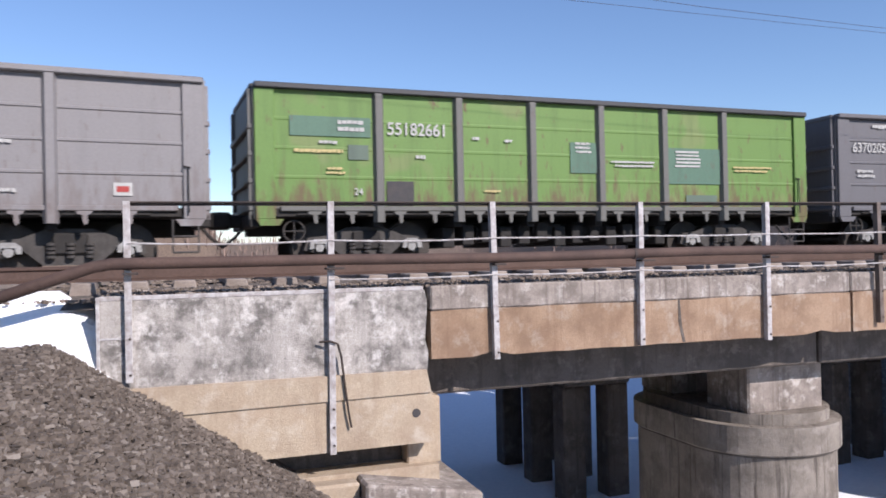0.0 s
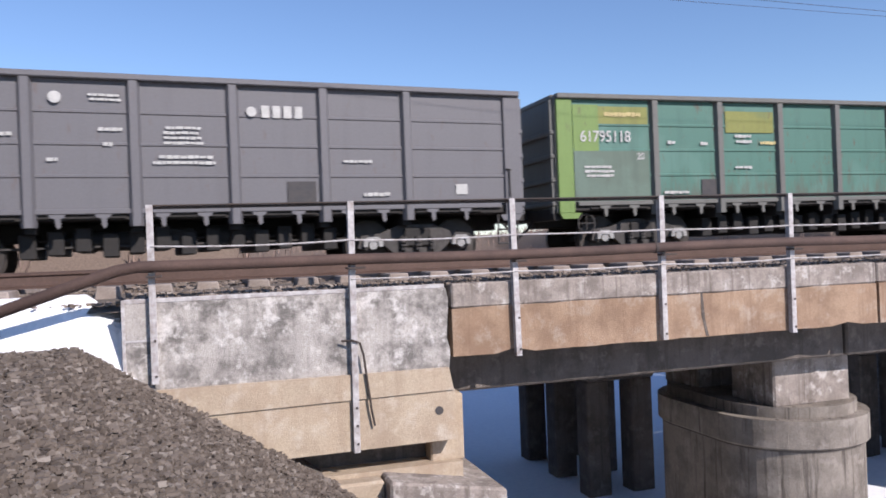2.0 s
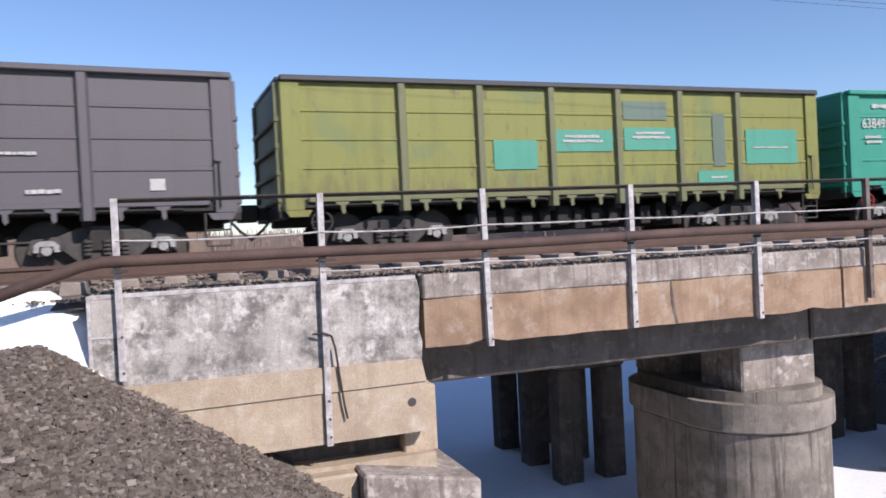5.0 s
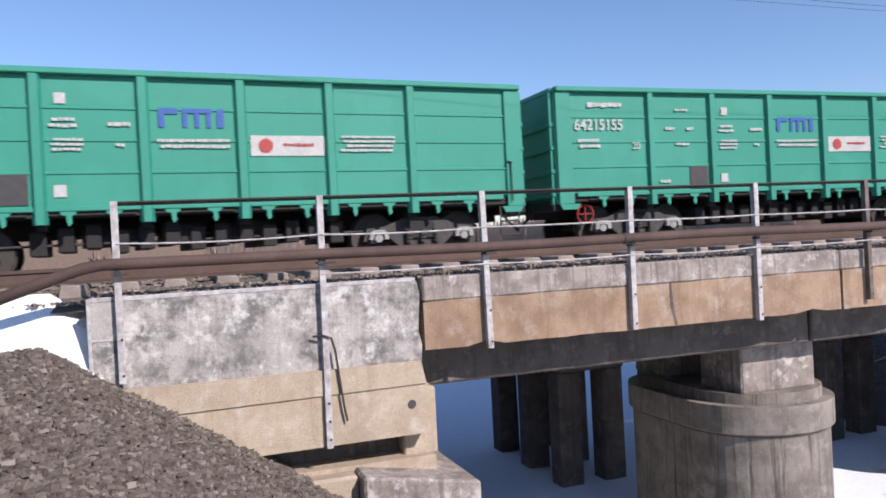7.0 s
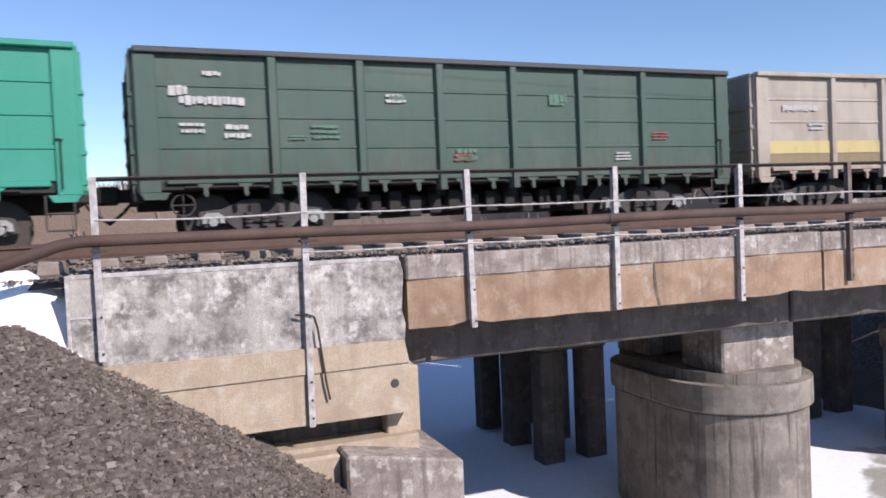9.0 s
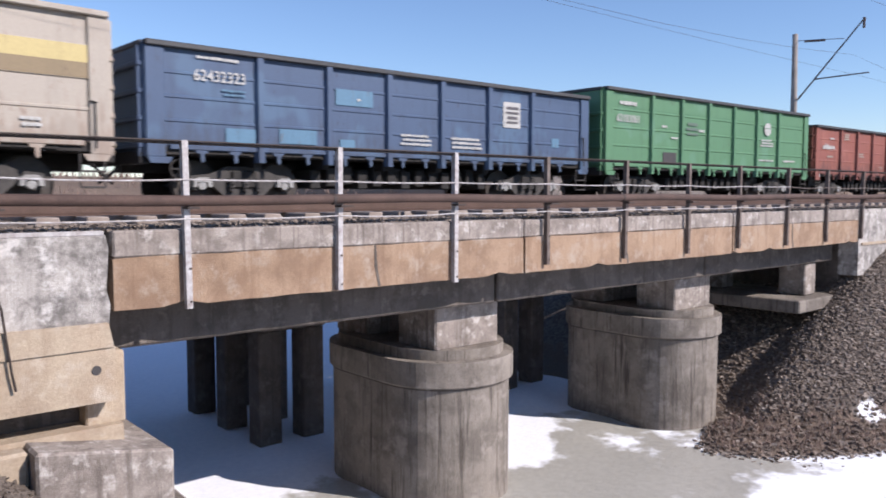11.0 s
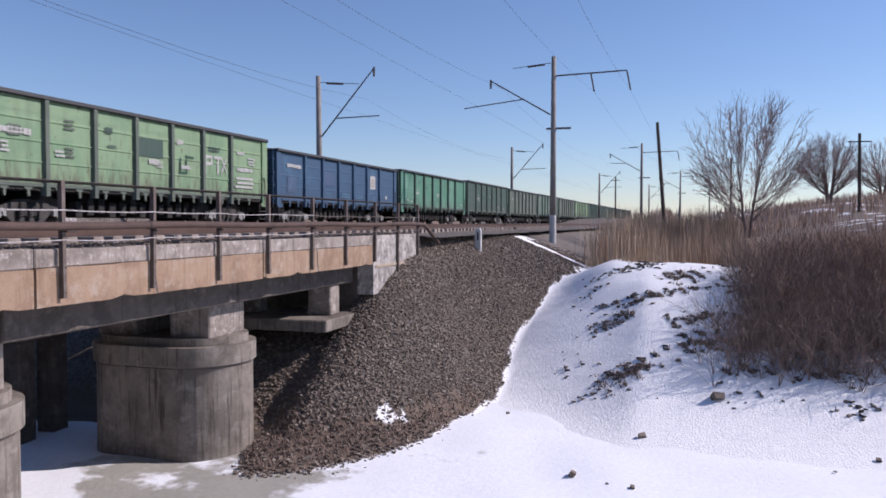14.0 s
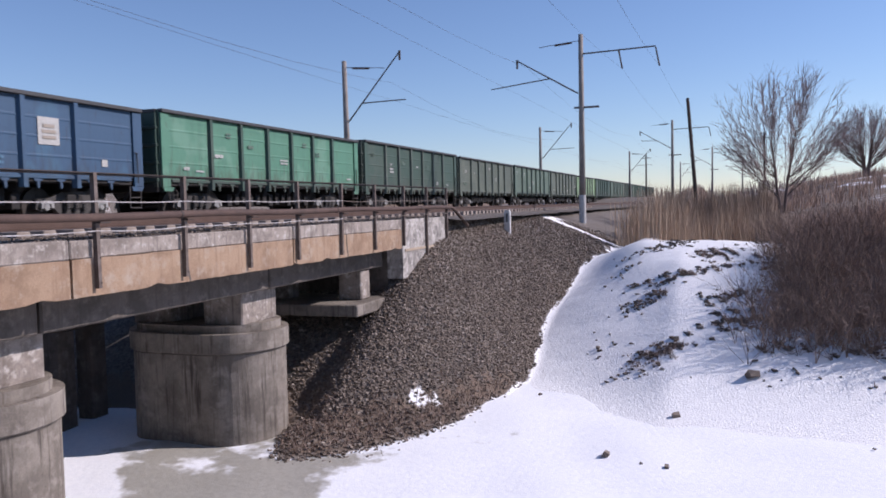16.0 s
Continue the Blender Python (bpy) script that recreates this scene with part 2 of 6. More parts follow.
def cover_of(x, y, z):
    """Shares of snow, gravel and dry grass over the ground."""
    x, y = np.asarray(x, float), np.asarray(y, float)
    n1, n2 = waves(x, y, 3.0, 5), waves(x, y, 0.9, 6)
    right = cone_z(x, y)
    base = bank_z(x, y)
    gravel = smooth(-0.12, 0.12, right - base + 0.05 * n1) * smooth(8, 12, x) * smooth(ICE - 0.12, ICE + 0.1, z)
    gravel = np.maximum(gravel, smooth(8.3, 8.15, y + 0.03 * n2) * smooth(8.0, 5.5, x))
    gravel = np.maximum(gravel, smooth(-0.25, -0.1, x) * smooth(6.0, 4.5, x) * smooth(22, 20, y))
    gravel = np.maximum(gravel, smooth(8.8, 9.0, y) * smooth(20.5, 19.5, y) * smooth(ICE - 0.1, ICE + 0.3, z))
    tuft = smooth(0.62, 1.0, 0.7 * n1 + 0.6 * n2) * smooth(22.0, 23.5, x) * smooth(31, 28, x) * smooth(2.2, 0.8, y)
    grass = np.maximum(tuft, smooth(33.5, 36.0, x + 0.6 * n1) * smooth(8.5, 6.5, y) * np.maximum(smooth(1.0, -0.5, y), smooth(40, 43, x)))
    grass = np.maximum(grass, smooth(23.5, 25.5, x + 0.5 * n1) * smooth(0.6, -0.8, y + 1.6 + 0.2 * (x - 24) + 0.5 * n2))
    grass = np.maximum(grass, smooth(20.5, 23, y + 0.5 * n1) * smooth(ICE + 0.1, ICE + 0.5, z))
    # trodden snow that climbs from the bank to the track
    middle = 8.2 - 5.0 * smooth(42.0, 38.3, x)
    path = smooth(1.0, 0.6, (np.abs(y - middle) + 0.25 * n2) / (1.1 + 0.3 * smooth(40, 37, x))) * smooth(35.5, 37.0, x) * smooth(44.5, 43, x)
    field = smooth(0.25, 0.7, n1) * smooth(42, 60, x) * smooth(-6, -14, y)
    grass = grass * (1 - path) * (1 - 0.8 * field)
    bare = np.exp(-((x - 18.4) / 0.7) ** 2 - ((y - 6.35 + 0.2 * n2) / 0.45) ** 2)
    gravel = gravel * (1 - 0.8 * smooth(0.35, 0.9, bare + 0.2 * n2)) * (1 - path)
    toe = smooth(0.75, 0.25, right - np.maximum(base, ICE) + 0.18 * n2) * smooth(13, 15, x) * smooth(24, 21, x)
    upper = smooth(24, 31, x + 0.8 * n1) * smooth(8.6, 7.8, y) * 0.75
    dirt = gravel * np.maximum(toe, upper * smooth(0.1, 0.9, n2))
    return gravel, np.maximum(grass * (1 - gravel), dirt)


def grid_lines(near0, near1, step, far0, far1, grow=1.18):
    mid = list(np.arange(near0, near1 + 1e-6, step))
    s, v, low, high = step, near0, [], []
    while v > far0:
        s *= grow
        v -= s
        low.append(v)
    s, v = step, mid[-1]
    while v < far1:
        s *= grow
        v += s
        high.append(v)
    return np.array(low[::-1] + mid + high)


def grid_mesh(name, xs, ys, height):
    gx, gy = np.meshgrid(xs, ys)
    gz = height(gx, gy)
    verts = np.stack([gx, gy, gz], -1).reshape(-1, 3)
    w, h = len(xs), len(ys)
    i = (np.arange(h - 1)[:, None] * w + np.arange(w - 1)).ravel()
    faces = np.stack([i, i + 1, i + w + 1, i + w], 1)
    me = bpy.data.meshes.new(name)
    me.from_pydata(verts.tolist(), [], faces.tolist())
    me.polygons.foreach_set("use_smooth", [True] * len(me.polygons))
    return me, verts


def ground_material():
    m, nt, b = start("ground_cover", 0.9)
    at = nt.nodes.new("ShaderNodeAttribute")
    at.attribute_name = "cover"
    sep = nt.nodes.new("ShaderNodeSeparateColor")
    nt.links.new(at.outputs["Color"], sep.inputs[0])
    fine, mid, broad = noise_of(nt, 22, 6, 0.75), noise_of(nt, 4, 5, 0.65), noise_of(nt, 0.6, 4, 0.6)
    snow = ramp(nt, mid, [(0.3, (0.81, 0.81, 0.82)), (0.7, (0.90, 0.90, 0.90))])
    grit = ramp(nt, noise_of(nt, 9, 6, 0.8), [(0.66, (0, 0, 0)), (0.74, (0.7, 0.7, 0.7))])
    snow = blend(nt, grit, snow, (0.30, 0.26, 0.23))
    vor = node(nt, "ShaderNodeTexVoronoi", Scale=16.0)
    tc = nt.nodes.new("ShaderNodeTexCoord")
    nt.links.new(tc.outputs["Object"], vor.inputs["Vector"])
    stones = ramp(nt, vor.outputs["Color"], [(0.1, (0.072, 0.0612, 0.054)), (0.5, (0.137, 0.119, 0.104)), (0.9, (0.216, 0.187, 0.166))])
    stones = blend(nt, ramp(nt, broad, [(0.4, (0, 0, 0)), (0.65, (0.432, 0.432, 0.432))]), stones, (0.0936, 0.0684, 0.0504))
    straw = ramp(nt, fine, [(0.3, (0.085, 0.06, 0.045)), (0.7, (0.21, 0.155, 0.115))])
    c = blend(nt, ramp(nt, add_noise(nt, sep.outputs[0], fine), [(0.42, (0, 0, 0)), (0.58, (1, 1, 1))]), snow, stones)
    c = blend(nt, ramp(nt, add_noise(nt, sep.outputs[1], fine), [(0.42, (0, 0, 0)), (0.62, (1, 1, 1))]), c, straw)
    nt.links.new(c, b.inputs["Base Color"])
    bumped(nt, b, blend(nt, 0.5, fine, vor.outputs["Distance"]), 0.6, 0.04)
    return m


def add_noise(nt, value, noise_value):
    a = nt.nodes.new("ShaderNodeMath")
    a.operation = "MULTIPLY_ADD"
    nt.links.new(noise_value, a.inputs[0])
    a.inputs[1].default_value = 0.6
    nt.links.new(value, a.inputs[2])
    s = nt.nodes.new("ShaderNodeMath")
    s.operation = "SUBTRACT"
    nt.links.new(a.outputs[0], s.inputs[0])
    s.inputs[1].default_value = 0.3
    return s.outputs[0]


def build_ground():
    xs = grid_lines(-6, 62, 0.25, -900, 2400)
    ys = grid_lines(-14, 24, 0.25, -1500, 1500)
    me, verts = grid_mesh("ground", xs, ys, ground_z)
    gravel, grass = cover_of(verts[:, 0], verts[:, 1], verts[:, 2])
    col = me.color_attributes.new("cover", "FLOAT_COLOR", "POINT")
    col.data.foreach_set("color", np.stack([gravel, grass, 0 * gravel, 0 * gravel + 1], 1).ravel())
    me.materials.append(ground_material())
    tagged(new("ground", me), "snow, gravel and dry grass over river banks and embankments", "ground", kind="structure")


def build_ice():
    m, nt, b = start("river_ice", 0.35)
    mid, fine = noise_of(nt, 0.45, 5, 0.62), noise_of(nt, 9, 5, 0.7)
    wet = ramp(nt, fine, [(0.3, (0.343, 0.328, 0.289)), (0.7, (0.445, 0.429, 0.382))])
    white = ramp(nt, fine, [(0.3, (0.76, 0.78, 0.82)), (0.7, (0.87, 0.88, 0.90))])
    tc = nt.nodes.new("ShaderNodeTexCoord")
    sep = nt.nodes.new("ShaderNodeSeparateXYZ")
    nt.links.new(tc.outputs["Object"], sep.inputs[0])
    steps = [("ADD", -8.6), ("ABSOLUTE", 0), ("ADD", -2.2), ("MULTIPLY", 0.07)]
    v = sep.outputs[1]
    for op, k in steps:
        mth = nt.nodes.new("ShaderNodeMath")
        mth.operation = op
        nt.links.new(v, mth.inputs[0])
        mth.inputs[1].default_value = k
        v = mth.outputs[0]
    tot = nt.nodes.new("ShaderNodeMath")
    tot.operation = "ADD"
    nt.links.new(v, tot.inputs[0])
    nt.links.new(mid, tot.inputs[1])
    mid = tot.outputs[0]
    mask = ramp(nt, mid, [(0.43, (0, 0, 0)), (0.50, (1, 1, 1))])
    nt.links.new(blend(nt, mask, wet, white), b.inputs["Base Color"])
    nt.links.new(ramp(nt, mid, [(0.43, (0.3,) * 3), (0.5, (0.9,) * 3)]), b.inputs["Roughness"])
    bumped(nt, b, fine, 0.3, 0.04)
    me, _ = grid_mesh("ice", grid_lines(2, 30, 0.5, 0, 60, 1.3), grid_lines(-20, 30, 0.5, -400, 400, 1.3),
                      lambda x, y: ICE + 0.03 * waves(x, y, 4, 9))
    me.materials.append(m)
    tagged(new("ice", me), "grey river ice partly covered with wind-blown snow", "ice", kind="structure")


build_ground()
build_ice()


# ---- near bridge ----
FACE, AXIS, BACK = 8.2, 10.2, 12.2          # near face, track centre line, far face
JOINTS = (3.22, 9.5, 15.75, 22.0)


def slab_section(bm, x0, x1, y0, y1, seed, near=True):
    """One span: kerb and slab, a recessed web under each half, with a worn lower edge."""
    rng = random.Random(seed)
    n = 24
    for (ya, yb, flip) in (((y0, y0 + 0.55, 1),) if near else ((y1 - 0.55, y1, -1),)):
        rows = []
        for i in range(n + 1):
            x = x0 + (x1 - x0) * i / n
            low = -0.83 + rng.uniform(-0.006, 0.008) + (0.05 if rng.random() < 0.05 else 0)
            face = ya if flip > 0 else yb
            deep = face + 0.30 * flip
            rows.append([bm.verts.new(p) for p in ((x, face, -0.27 + rng.uniform(-0.008, 0.008)), (x, face, low), (x, deep, low + 0.02), (x, deep, -0.27))])
        for a, b in zip(rows, rows[1:]):
            for k in range(4):
                q = (a[k], a[(k + 1) % 4], b[(k + 1) % 4], b[k])
                bm.faces.new(q if flip > 0 else q[::-1])
        bm.faces.new(rows[0])
        bm.faces.new(rows[-1][::-1])
    bmesh.ops.recalc_face_normals(bm, faces=bm.faces[:])


def build_span(k, x0, x1):
    span = empty("bridge_span")
    tagged(span, "reinforced concrete bridge span with chipped warm-grey fascia", "bridge span", "bridge spans")
    g = 0.025
    for near in (True, False):
        bm = bmesh.new()
        slab_section(bm, x0 + g, x1 - g, FACE, BACK, 40 + k, near)
        part("fascia", bm, M["fascia"], span)
    if k == 1:
        kerb_rows = [(x0 + g, x0 + 4.6, -0.015, 0.035), (x0 + 4.62, x1 - g, 0.0, 0.0)]
    else:
        kerb_rows = [(x0 + g, x1 - g, 0.0, 0.0)]
    for a, b, drop, out in kerb_rows:
        bm = bmesh.new()
        box(bm, a, b, FACE - 0.012 + out, FACE + 0.24, -0.268, 0.02 + drop, 0.02)
        part("kerb", bm, M["kerb"], span, "lime-streaked grey concrete kerb")
    bm = bmesh.new()
    box(bm, x0 + g, x1 - g, BACK - 0.32, BACK + 0.012, -0.268, 0.02, 0.02)
    part("kerb", bm, M["kerb"], span)
    # Deck slab and girders: darker than the fascia, their shade coloured in.
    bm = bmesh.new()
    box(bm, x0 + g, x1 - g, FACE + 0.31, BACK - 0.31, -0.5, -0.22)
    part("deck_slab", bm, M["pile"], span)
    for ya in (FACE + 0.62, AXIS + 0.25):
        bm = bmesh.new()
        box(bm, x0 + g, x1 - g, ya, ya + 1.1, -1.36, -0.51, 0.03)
        part("girder", bm, M["pile"], span, "concrete girder with under-deck shade put into its dark colour")
    for xr in (x0 + 3.4,) if k == 0 else (x0 + 2.6,):
        bm = bmesh.new()
        prism(bm, [(xr, -0.25), (xr + 0.025, -0.25), (xr + 0.05, -0.6), (xr + 0.1, -0.82), (xr + 0.06, -0.82), (xr + 0.0, -0.55)], FACE - 0.006, FACE + 0.05)
        part("crack_seam", bm, M["pile"], span, "dark crack seam in the fascia")


def lens_outline(cx, y0, y1, r, n=10):
    """A pier's plan: two round noses along y."""
    pts = [(cx + r * math.cos(a), y0 + r + r * math.sin(a)) for a in [math.pi + math.pi * i / n for i in range(n + 1)]]
    pts += [(cx + r * math.cos(a), y1 - r + r * math.sin(a)) for a in [math.pi * i / n for i in range(n + 1)]]
    return pts


def build_pier(cx):
    pier = empty("bridge_pier")
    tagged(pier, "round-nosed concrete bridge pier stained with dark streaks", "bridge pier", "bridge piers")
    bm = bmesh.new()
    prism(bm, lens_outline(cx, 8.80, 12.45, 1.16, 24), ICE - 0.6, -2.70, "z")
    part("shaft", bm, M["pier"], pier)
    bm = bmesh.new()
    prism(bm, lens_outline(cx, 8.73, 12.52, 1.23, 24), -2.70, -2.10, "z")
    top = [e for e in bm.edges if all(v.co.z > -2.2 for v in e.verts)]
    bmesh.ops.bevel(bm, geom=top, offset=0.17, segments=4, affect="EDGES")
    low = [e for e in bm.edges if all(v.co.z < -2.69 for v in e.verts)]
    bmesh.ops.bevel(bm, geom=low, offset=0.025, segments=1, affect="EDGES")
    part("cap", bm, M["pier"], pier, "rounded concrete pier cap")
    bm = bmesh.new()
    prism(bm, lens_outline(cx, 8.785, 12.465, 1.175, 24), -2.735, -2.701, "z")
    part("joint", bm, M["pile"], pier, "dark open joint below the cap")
    for ya in (9.2, 11.1):
        bm = bmesh.new()
        box(bm, cx - 0.78, cx + 0.62, ya, ya + 1.0, -2.12, -1.365, 0.03)
        part("bearing_block", bm, M["kerb"], pier, "pale patched bearing block")
    return pier


def build_left_abutment():
    ab = empty("abutment")
    tagged(ab, "massive mottled concrete abutment with stepped base", "abutment", "abutments")
    bm = bmesh.new()
    x0, x1 = -0.32, 3.20
    n = 22
    rng = random.Random(3)
    pts = [(x0, -0.95), (x0, 0.0)]
    pts += [(x0 + (x1 - x0) * i / n, 0.01 + rng.uniform(-0.012, 0.012)) for i in range(1, n)]
    pts += [(x1 + rng.uniform(-0.03, 0.015), z) for z in (-0.02, -0.15, -0.3, -0.45, -0.6, -0.75, -0.95)]
    prism(bm, pts, FACE, FACE + 0.5)
    part("parapet_wall", bm, M["abutment"], ab, "mottled grey and white parapet wall")
    bm = bmesh.new()
    prism(bm, [(-0.1, -0.93), (3.17, -0.94), (3.22, -1.20), (0.25, -1.24)], FACE - 0.05, FACE + 0.9)
    part("ledge", bm, M["ledge"], ab, "ochre concrete ledge")
    bm = bmesh.new()
    prism(bm, [(0.2, -1.24), (3.24, -1.20), (3.22, -1.66), (3.26, -1.78), (0.4, -1.80), (0.2, -1.4)], FACE - 0.025, FACE + 1.0)
    part("lower_wall", bm, M["ledge"], ab, "ochre lower wall with a drain hole")
    bm = bmesh.new()
    tube(bm, (3.04, FACE - 0.034, -1.43), (3.04, FACE + 0.02, -1.43), 0.05, sides=14)
    part("drain_hole", bm, M["patch"], ab, "dark round drain hole")
    bm = bmesh.new()
    box(bm, -0.3, 3.1, FACE + 0.5, BACK - 0.5, -2.4, -0.3)
    part("core", bm, M["pile"], ab)
    bm = bmesh.new()
    box(bm, 3.0, 3.42, FACE + 0.25, BACK - 0.2, -2.1, -1.3, 0.02)
    part("bearing_shelf", bm, M["ledge"], ab)
    bm = bmesh.new()
    prism(bm, [(0.2, -2.08), (3.35, -2.08), (3.35, -4.2), (0.2, -4.2)], FACE + 0.12, BACK - 0.2)
    part("front_wall", bm, M["ledge"], ab)
    bm = bmesh.new()
    box(bm, 2.36, 3.72, FACE - 0.35, FACE + 1.9, -4.6, -2.1, 0.03)
    bmesh.ops.translate(bm, vec=(0, 0, -0.22), verts=[v for v in bm.verts if v.co.z > -2.3 and v.co.x > 3.4])
    part("footing", bm, M["kerb"], ab, "sloping grey concrete footing block")
    bm = bmesh.new()
    box(bm, 1.2, 2.352, FACE - 0.12, FACE + 1.0, -3.4, -2.13, 0.03)
    part("side_slab", bm, M["ledge"], ab)
    bm = bmesh.new()
    box(bm, -0.31, 3.16, FACE - 0.006, FACE + 0.10, -0.022, 0.026, 0.006)
    part("lime_edge", bm, M["whitepaint"], ab, "white lime crust along the upper edge")
    bm = bmesh.new()
    box(bm, -0.335, -0.30, FACE - 0.012, FACE + 0.05, -0.92, 0.02, 0.004)
    part("lime_edge", bm, M["whitepaint"], ab)
    # thin seam and patch by the wing's end
    bm = bmesh.new()
    box(bm, -0.31, 0.02, FACE - 0.008, FACE + 0.01, -0.42, -0.40)
    part("seam", bm, M["whitepaint"], ab)


def build_right_abutment():
    ab = empty("abutment")
    tagged(ab, "pale concrete abutment with raked wing on a gravel cone", "abutment", "abutments")
    bm = bmesh.new()
    prism(bm, [(22.03, 0.02), (25.85, 0.02), (25.85, -0.75), (23.9, -1.68), (22.03, -1.72)], FACE, FACE + 0.5)
    part("wing_wall", bm, M["abutment"], ab, "pale mottled wing wall")
    bm = bmesh.new()
    prism(bm, [(22.2, -0.86), (25.6, -0.86), (25.5, -0.93), (22.2, -0.93)], FACE - 0.03, FACE + 0.3)
    part("ledge", bm, M["ledge"], ab)
    bm = bmesh.new()
    box(bm, 22.06, 25.7, FACE + 0.5, BACK - 0.4, -2.6, -0.3)
    part("core", bm, M["pile"], ab)
    bm = bmesh.new()
    box(bm, 19.5, 22.4, FACE + 0.3, BACK - 0.2, -2.52, -2.2, 0.03)
    part("footing", bm, M["pier"], ab, "grey concrete footing slab")
    for ya in (8.9, 11.2):
        bm = bmesh.new()
        box(bm, 20.6, 21.2, ya, ya + 0.7, -2.198, -1.365, 0.03)
        part("bearing_block", bm, M["kerb"], ab)


for k, (x0, x1) in enumerate(zip(JOINTS, JOINTS[1:])):
    build_span(k, x0, x1)
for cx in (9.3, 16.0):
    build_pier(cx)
build_left_abutment()
build_right_abutment()


def hose(bm, pts, radius, sides):
    """A round tube along a line of points."""
    ring_prev = None
    for i, p in enumerate(pts):
        d = (Vector(pts[min(i + 1, len(pts) - 1)]) - Vector(pts[max(i - 1, 0)])).normalized()
        q = d.to_track_quat("Z", "Y")
        ring = [bm.verts.new(Vector(p) + q @ Vector((radius * math.cos(a), radius * math.sin(a), 0))) for a in [6.2832 * j / sides for j in range(sides)]]
        if ring_prev:
            for j in range(sides):
                bm.faces.new((ring_prev[j], ring_prev[(j + 1) % sides], ring[(j + 1) % sides], ring[j]))
        else:
            bm.faces.new(ring[::-1])
        ring_prev = ring
    bm.faces.new(ring_prev)
    bmesh.ops.recalc_face_normals(bm, faces=bm.faces[:])


# ---- railing, with the long brown pipe on its brackets ----
POSTS = [(-0.02, -0.86), (2.06, -1.80), (4.04, -0.87), (6.03, -0.82), (8.0, -0.86), (9.97, -0.72), (12.0, -0.73),
         (14.0, -0.74), (15.9, -0.72), (18.0, -0.75), (20.0, -0.75), (22.05, -0.75), (23.95, -1.65), (25.9, -0.7)]
WHITE_TO = 8.5


def build_railing():
    railing = empty("railing")
    tagged(railing, "rusty bridge railing with white painted angle-iron posts and sagging rods", "railing")
    yp = FACE - 0.06
    for k, (x, low) in enumerate(POSTS):
        white = x < WHITE_TO
        lean = 0.012 * math.sin(k * 2.3)
        bm = bmesh.new()
        for (a, b, c, d) in ((x - 0.035, x + 0.035, yp - 0.028, yp - 0.018), (x - 0.035, x - 0.025, yp - 0.018, yp + 0.05)):
            box(bm, a, b, c, d, low, 1.0, 0.002)
        for v in bm.verts:
            v.co.x += lean * (v.co.z - low)
        post = part("post", bm, M["whitepaint"] if white else M["brackets"], railing, "flaking white angle-iron post" if white else "brown weathered iron post")
        for z in ([low + 0.08, low + 0.45] if k != 1 else [low + 0.1, low + 0.3, low + 0.5]):
            bm = bmesh.new()
            tube(bm, (x + 0.012, yp - 0.038, z), (x + 0.012, yp - 0.02, z), 0.014, sides=6)
            part("bolt", bm, M["darkiron"], post)
        bm = bmesh.new()
        box(bm, x - 0.05, x + 0.15 if k % 2 else x + 0.1, yp - 0.12, yp + 0.03, 0.245, 0.268, 0.004)
        part("pipe_bracket", bm, M["darkiron"], post, "dark iron pipe bracket")
    for (xa, la), (xb, lb) in zip(POSTS, POSTS[1:]):
        bm = bmesh.new()
        box(bm, xa, xb, yp - 0.02, yp + 0.03, 0.985, 1.0, 0.003)
        box(bm, xa, xb, yp + 0.02, yp + 0.03, 0.955, 0.984, 0.003)
        part("top_rail", bm, M["darkiron"], railing, "dark angle-iron top rail")
        for z, mat in ((0.57, M["whitepaint"]), (0.135, M["whitepaint"])):
            if z < 0.3 and xa < 2:
                continue
            sag = random.uniform(0.0, 0.03)
            bm = bmesh.new()
            hose(bm, [(xa + (xb - xa) * u / 6, yp - 0.03, z - sag * 4 * u / 6 * (1 - u / 6)) for u in range(7)], 0.010, 6)
            part("rod", bm, mat if xa < 17 else M["brackets"], railing, "thin sagging railing rod")
    # loose wire on a post
    bm = bmesh.new()
    path = [(1.93, 0.0, -0.55), (2.05, -0.05, -0.545), (2.13, -0.04, -0.58), (2.17, -0.02, -0.72), (2.2, -0.02, -1.0), (2.24, -0.02, -1.35), (2.27, -0.015, -1.52)]
    hose(bm, [(a[0], yp + a[1], a[2]) for a in path], 0.013, 6)
    part("loose_wire", bm, M["darkiron"], railing, "loose bent dark wire")


def build_pipe():
    pipe = empty("pipe")
    tagged(pipe, "long rusty brown steel pipe carried on railing brackets", "pipe")
    y = FACE - 0.13
    pts = [(-2.6, y - 0.10, -0.42), (-0.35, y, 0.33), (-0.16, y, 0.36)] + [(x, y, 0.345 + 0.012 * math.sin(x * 1.1)) for x in range(1, 26)] + [(26.2, y, 0.335), (26.6, y, 0.22), (28.0, y, -0.35)]
    bm = bmesh.new()
    hose(bm, pts, 0.062, 14)
    part("tube", bm, M["rust"], pipe, smooth=True)
    for x in (5.9, 11.8, 17.6, 23.2):
        bm = bmesh.new()
        tube(bm, (x - 0.02, y, 0.345), (x + 0.02, y, 0.345), 0.07, sides=14)
        part("weld_collar", bm, M["darkiron"], pipe)


build_railing()
build_pipe()


# ---- tracks ----
def side_y(x):
    """The near side of the far track's loading gauge, along x."""
    if x < 16:
        d = min(16 - x, 26)
        return 14.4 - 0.0027 * d * d - 0.14 * max(0, 16 - x - 26)
    return 14.4 - (x - 16) ** 2 / 20000


def line_y(x):
    return side_y(x) + 1.57


FAR_RAIL = 0.10       # height of the far rails' heads
NEAR_RAIL = 0.335


def near_y(x):
    return AXIS - (max(0, x - 24) ** 2) / 8000


